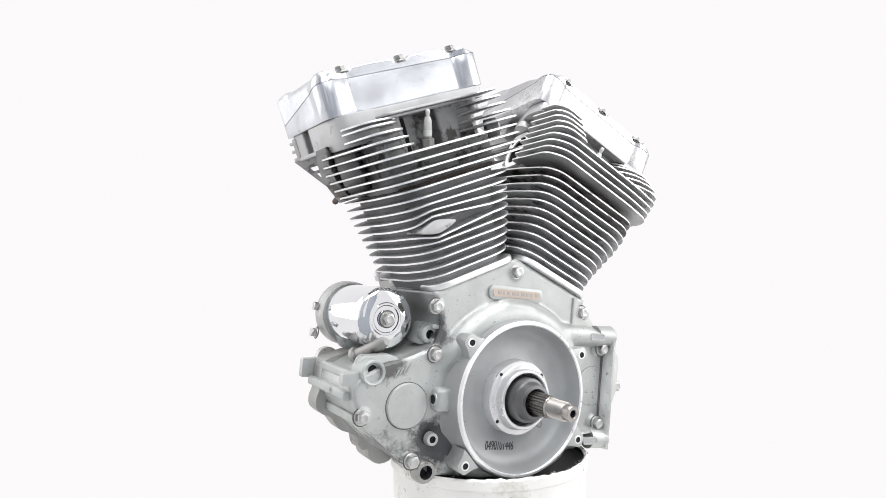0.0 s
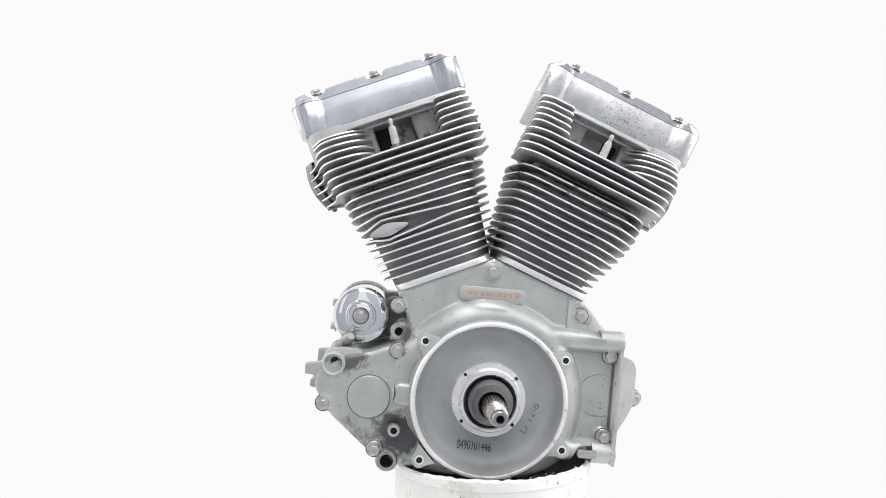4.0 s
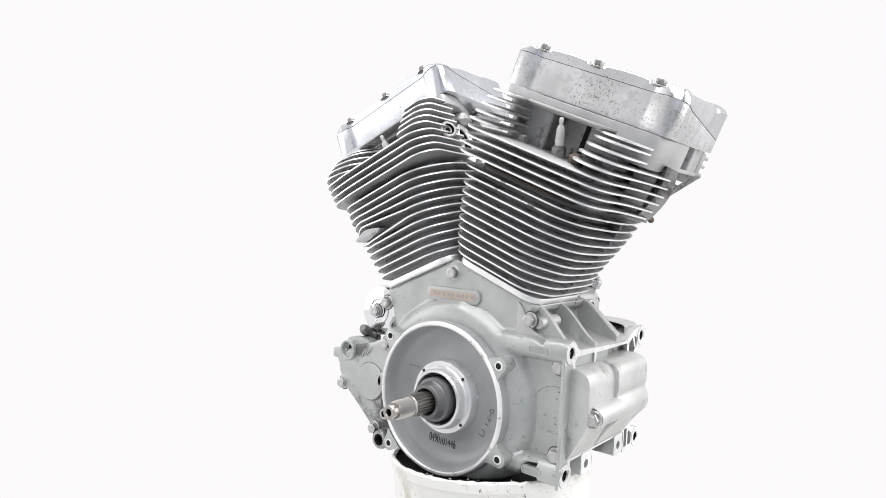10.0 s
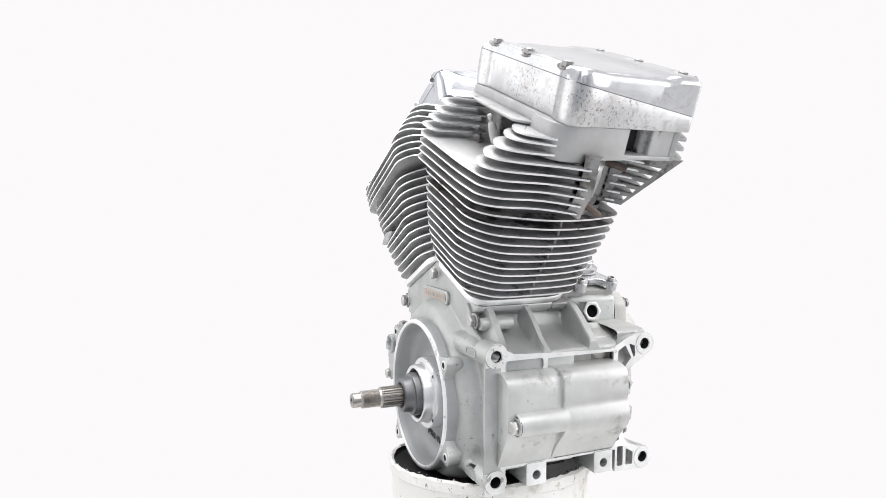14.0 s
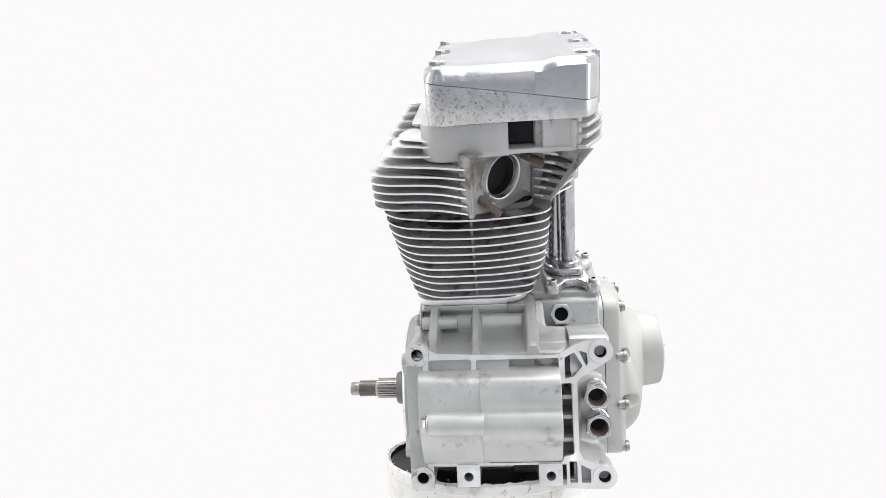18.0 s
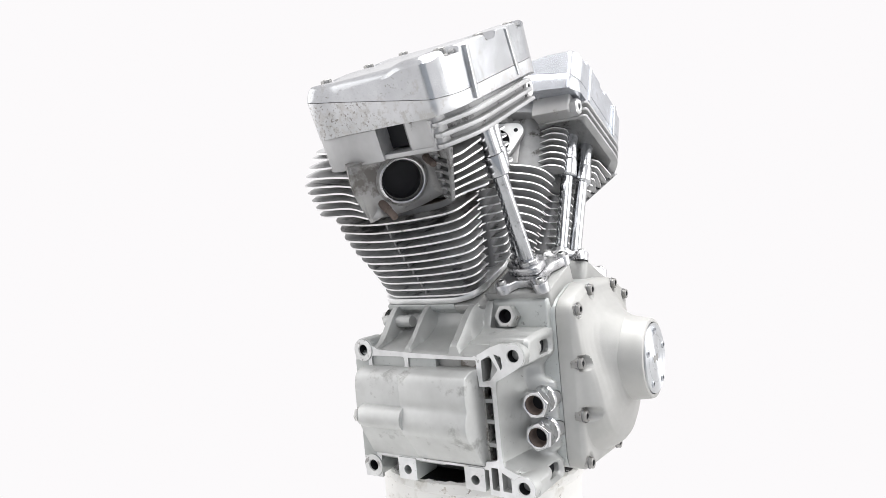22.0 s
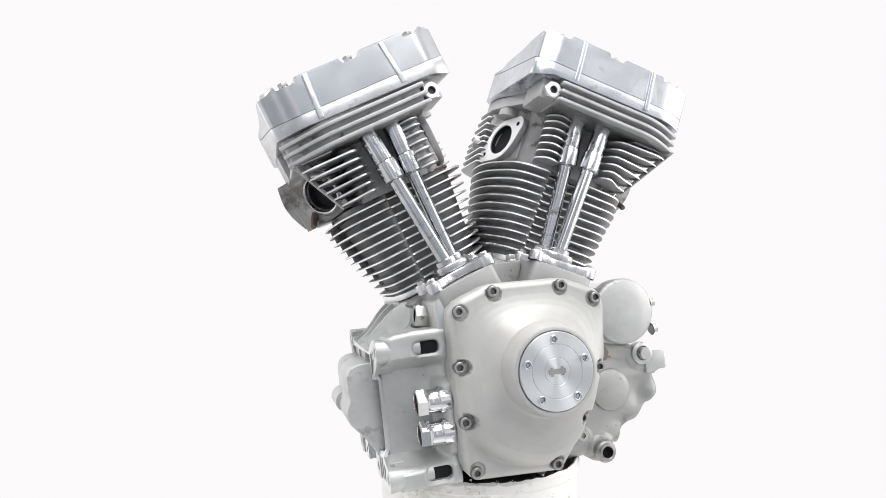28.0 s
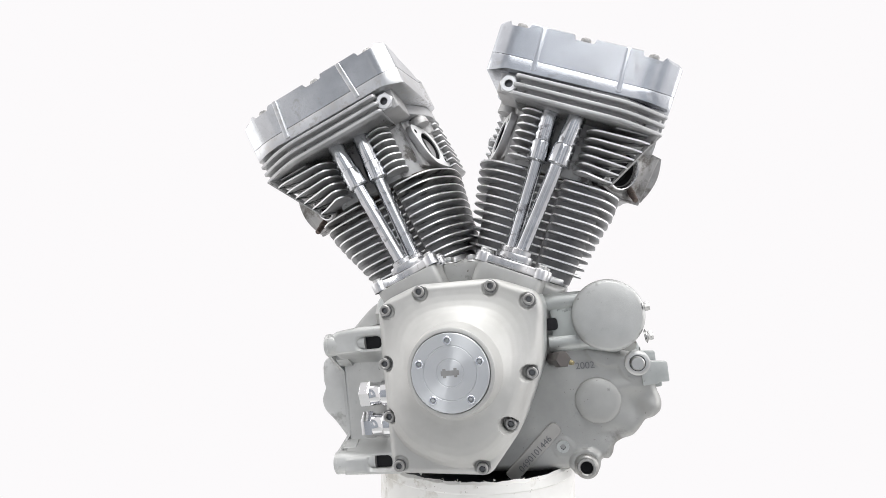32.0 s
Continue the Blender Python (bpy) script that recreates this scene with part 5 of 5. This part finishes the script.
lathe(bm, [(0, 98), (13.6, 98), (13.6, 110), (12.6, 112), (11, 113), (10, 115.5), (8, 116), (7, 115), (6.2, 108), (0, 106)], 28, centre=(-118, 0, -88), mats=[0, 0, 0, 0, 0, 0, 0, 1, 1])
part("case_stud", bm, [BOLT, HOLE], engine, "hollow steel stud end")
bm = bmesh.new()
lathe(bm, [(0, 98), (7.5, 98), (7, 104), (3, 104), (2.6, 101), (0, 101)], 20, centre=(-94, 0, -66), mats=[0, 0, 0, 1, 1])
part("nipple", bm, [CAST, HOLE], engine)
bm = bmesh.new()
lathe(bm, [(0, 96), (14, 96), (14, 106), (11, 108), (9, 108), (8.4, 104), (0, 104)], 28, centre=(-187, 0, 22), mats=[0, 0, 0, 0, 1, 1])
lathe(bm, [(8, 103), (8, 112), (6.6, 114), (0, 114)], 24, centre=(-187, 0, 22))
part("drain_plug", bm, [STEEL, DARK_STEEL], engine, "round steel plug in a collar")
part("crank_sensor", rod(bmesh.new(), (-92, 100, 34), (-112, 168, 38), [(7, 0), (7, 0.5), (9.5, 0.52), (9.5, 0.74), (8, 0.8)], 6), CONNECTOR, engine, "stained hexagonal sensor body", smooth=30)
bm = bmesh.new()
c, d = Vector((-60, -70.5)), Vector((-0.73, 0.683))
e = Vector((-d.y, d.x))
prism(bm, rounded([tuple(c + d * a + e * b) for a, b in ((-42, -8), (42, -8), (42, 8), (-42, 8))], [3, 8, 8, 3]), 99, 103.2, bevel=1)
part("number_pad", bm, TAG_GREY, engine, "raised pad with a stamped number")
bm = bmesh.new()
lathe(bm, [(0, -30), (8, -30), (7, -37), (4, -37), (3, -34), (0, -34)], 20, centre=(-107, 0, -48), mats=[0, 0, 0, 1, 1])
part("nipple", bm, [CAST, HOLE], engine)
bm = bmesh.new()
plate_outline = rounded(box_outline(-45, 36, 113, 130), 8)
prism(bm, plate_outline, -33.5, -28, bevel=1)
prism(bm, rounded(box_outline(-40, 31, 117, 126), 4), -34.2, -33, mat=1)
tag = part("name_plate", bm, [CAST, TAG], engine, "small oblong plate with worn lettering")
for i, w in enumerate((5, 3, 4, 6, 3, 5, 4, 3, 5)):
    bm = bmesh.new()
    prism(bm, box_outline(-33 + i * 7, -33 + i * 7 + w, 119.6, 123.6), -34.45, -34)
    part("worn_letter_bar", bm, TAG_GREY, tag)

writing("0490101446", 15.5, engine, ENG @ Matrix.Translation((-0.0102, -0.0319, -0.0600)) @ face_left @ Matrix.Rotation(radians(-2), 4, "Z") @ Matrix.Diagonal((0.54, 1, 1, 1)))
writing("0490101446", 10.5, engine, ENG @ Matrix.Translation((-0.0615, 0.1033, -0.0725)) @ face_right @ Matrix.Rotation(radians(43), 4, "Z"), DARK_STEEL)
writing("D 12-6", 14, engine, ENG @ Matrix.Translation((0.0535, -0.0319, -0.022)) @ face_left @ Matrix.Rotation(radians(68), 4, "Z"), PENCIL, name="pencil_mark", depth=0.1)
writing("2002", 11, engine, ENG @ Matrix.Translation((-0.129, 0.1003, 0.023)) @ face_right, PENCIL)

# ---------------------------------------------------------------- the drum
drum = new("drum")
drum.location = (0, 0, TOP)
tagged(drum, label="white plastic drum with a ragged grimy rim", category="drum")
n = 120
rng = random.Random(4)
bm = bmesh.new()
rings = []
wob = [sum(math.sin(k * 2 * math.pi * i / n + rng.uniform(0, 1)) / k for k in (3, 5, 8, 13)) for i in range(n)]
for r, z, j in ((118, -300, 0), (123, -40, 0), (123.6, -15, 0), (126.2, -12.5, 0), (126.6, -2.5, 1), (124, 0, 1), (121, -2, 1), (120.5, -34, 0)):
    rings.append([bm.verts.new((9 + r * math.cos(2 * math.pi * i / n), 1 + r * math.sin(2 * math.pi * i / n), z + j * (wob[i] * 1.8 + rng.uniform(-1.3, 0.9)))) for i in range(n)])
for k, (a, b) in enumerate(zip(rings[:-1], rings[1:])):
    for i in range(n):
        bm.faces.new((a[i], a[(i + 1) % n], b[(i + 1) % n], b[i])).material_index = 0 if k < 6 else 1
part("drum_shell", bm, [BUCKET, BLACK], drum, "white plastic shell with a ragged rim")
bm = bmesh.new()
lathe(bm, [(0, -300), (119, -300), (119, -296), (0, -296)], 64, centre=(9, 1, 0), axis="z")
part("drum_base", bm, BUCKET, drum)
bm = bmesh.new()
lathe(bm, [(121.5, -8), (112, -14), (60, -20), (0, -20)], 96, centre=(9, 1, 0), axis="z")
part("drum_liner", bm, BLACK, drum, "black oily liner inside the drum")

# crumbs of grime and torn plastic along the rim
for mat, name, count in ((BLACK, "rim_grime", 90), (BUCKET, "rim_flakes", 70)):
    bm = bmesh.new()
    for i in range(count):
        a, r, size = rng.uniform(0, 2 * math.pi), rng.uniform(121, 125.4), rng.uniform(0.6, 2.1)
        c = Vector((9 + r * math.cos(a), 1 + r * math.sin(a), rng.uniform(-3, 2.0)))
        pts = [bm.verts.new(c + Vector((rng.uniform(-1, 1), rng.uniform(-1, 1), rng.uniform(-0.8, 0.8))) * size) for k in range(5)]
        bmesh.ops.convex_hull(bm, input=pts)
    tagged(part(name, bm, mat, drum, smooth=0), label="dark greasy crumbs stuck to the rim" if mat is BLACK else "torn white plastic flakes on the rim", kind="stuff")


def motions():
    turning = [(float(t), pose(0, 0, TOP, 0, 0, -a)) for t, a in enumerate(ANGLES)]
    walk(engine, turning)
    walk(drum, turning)


motions()
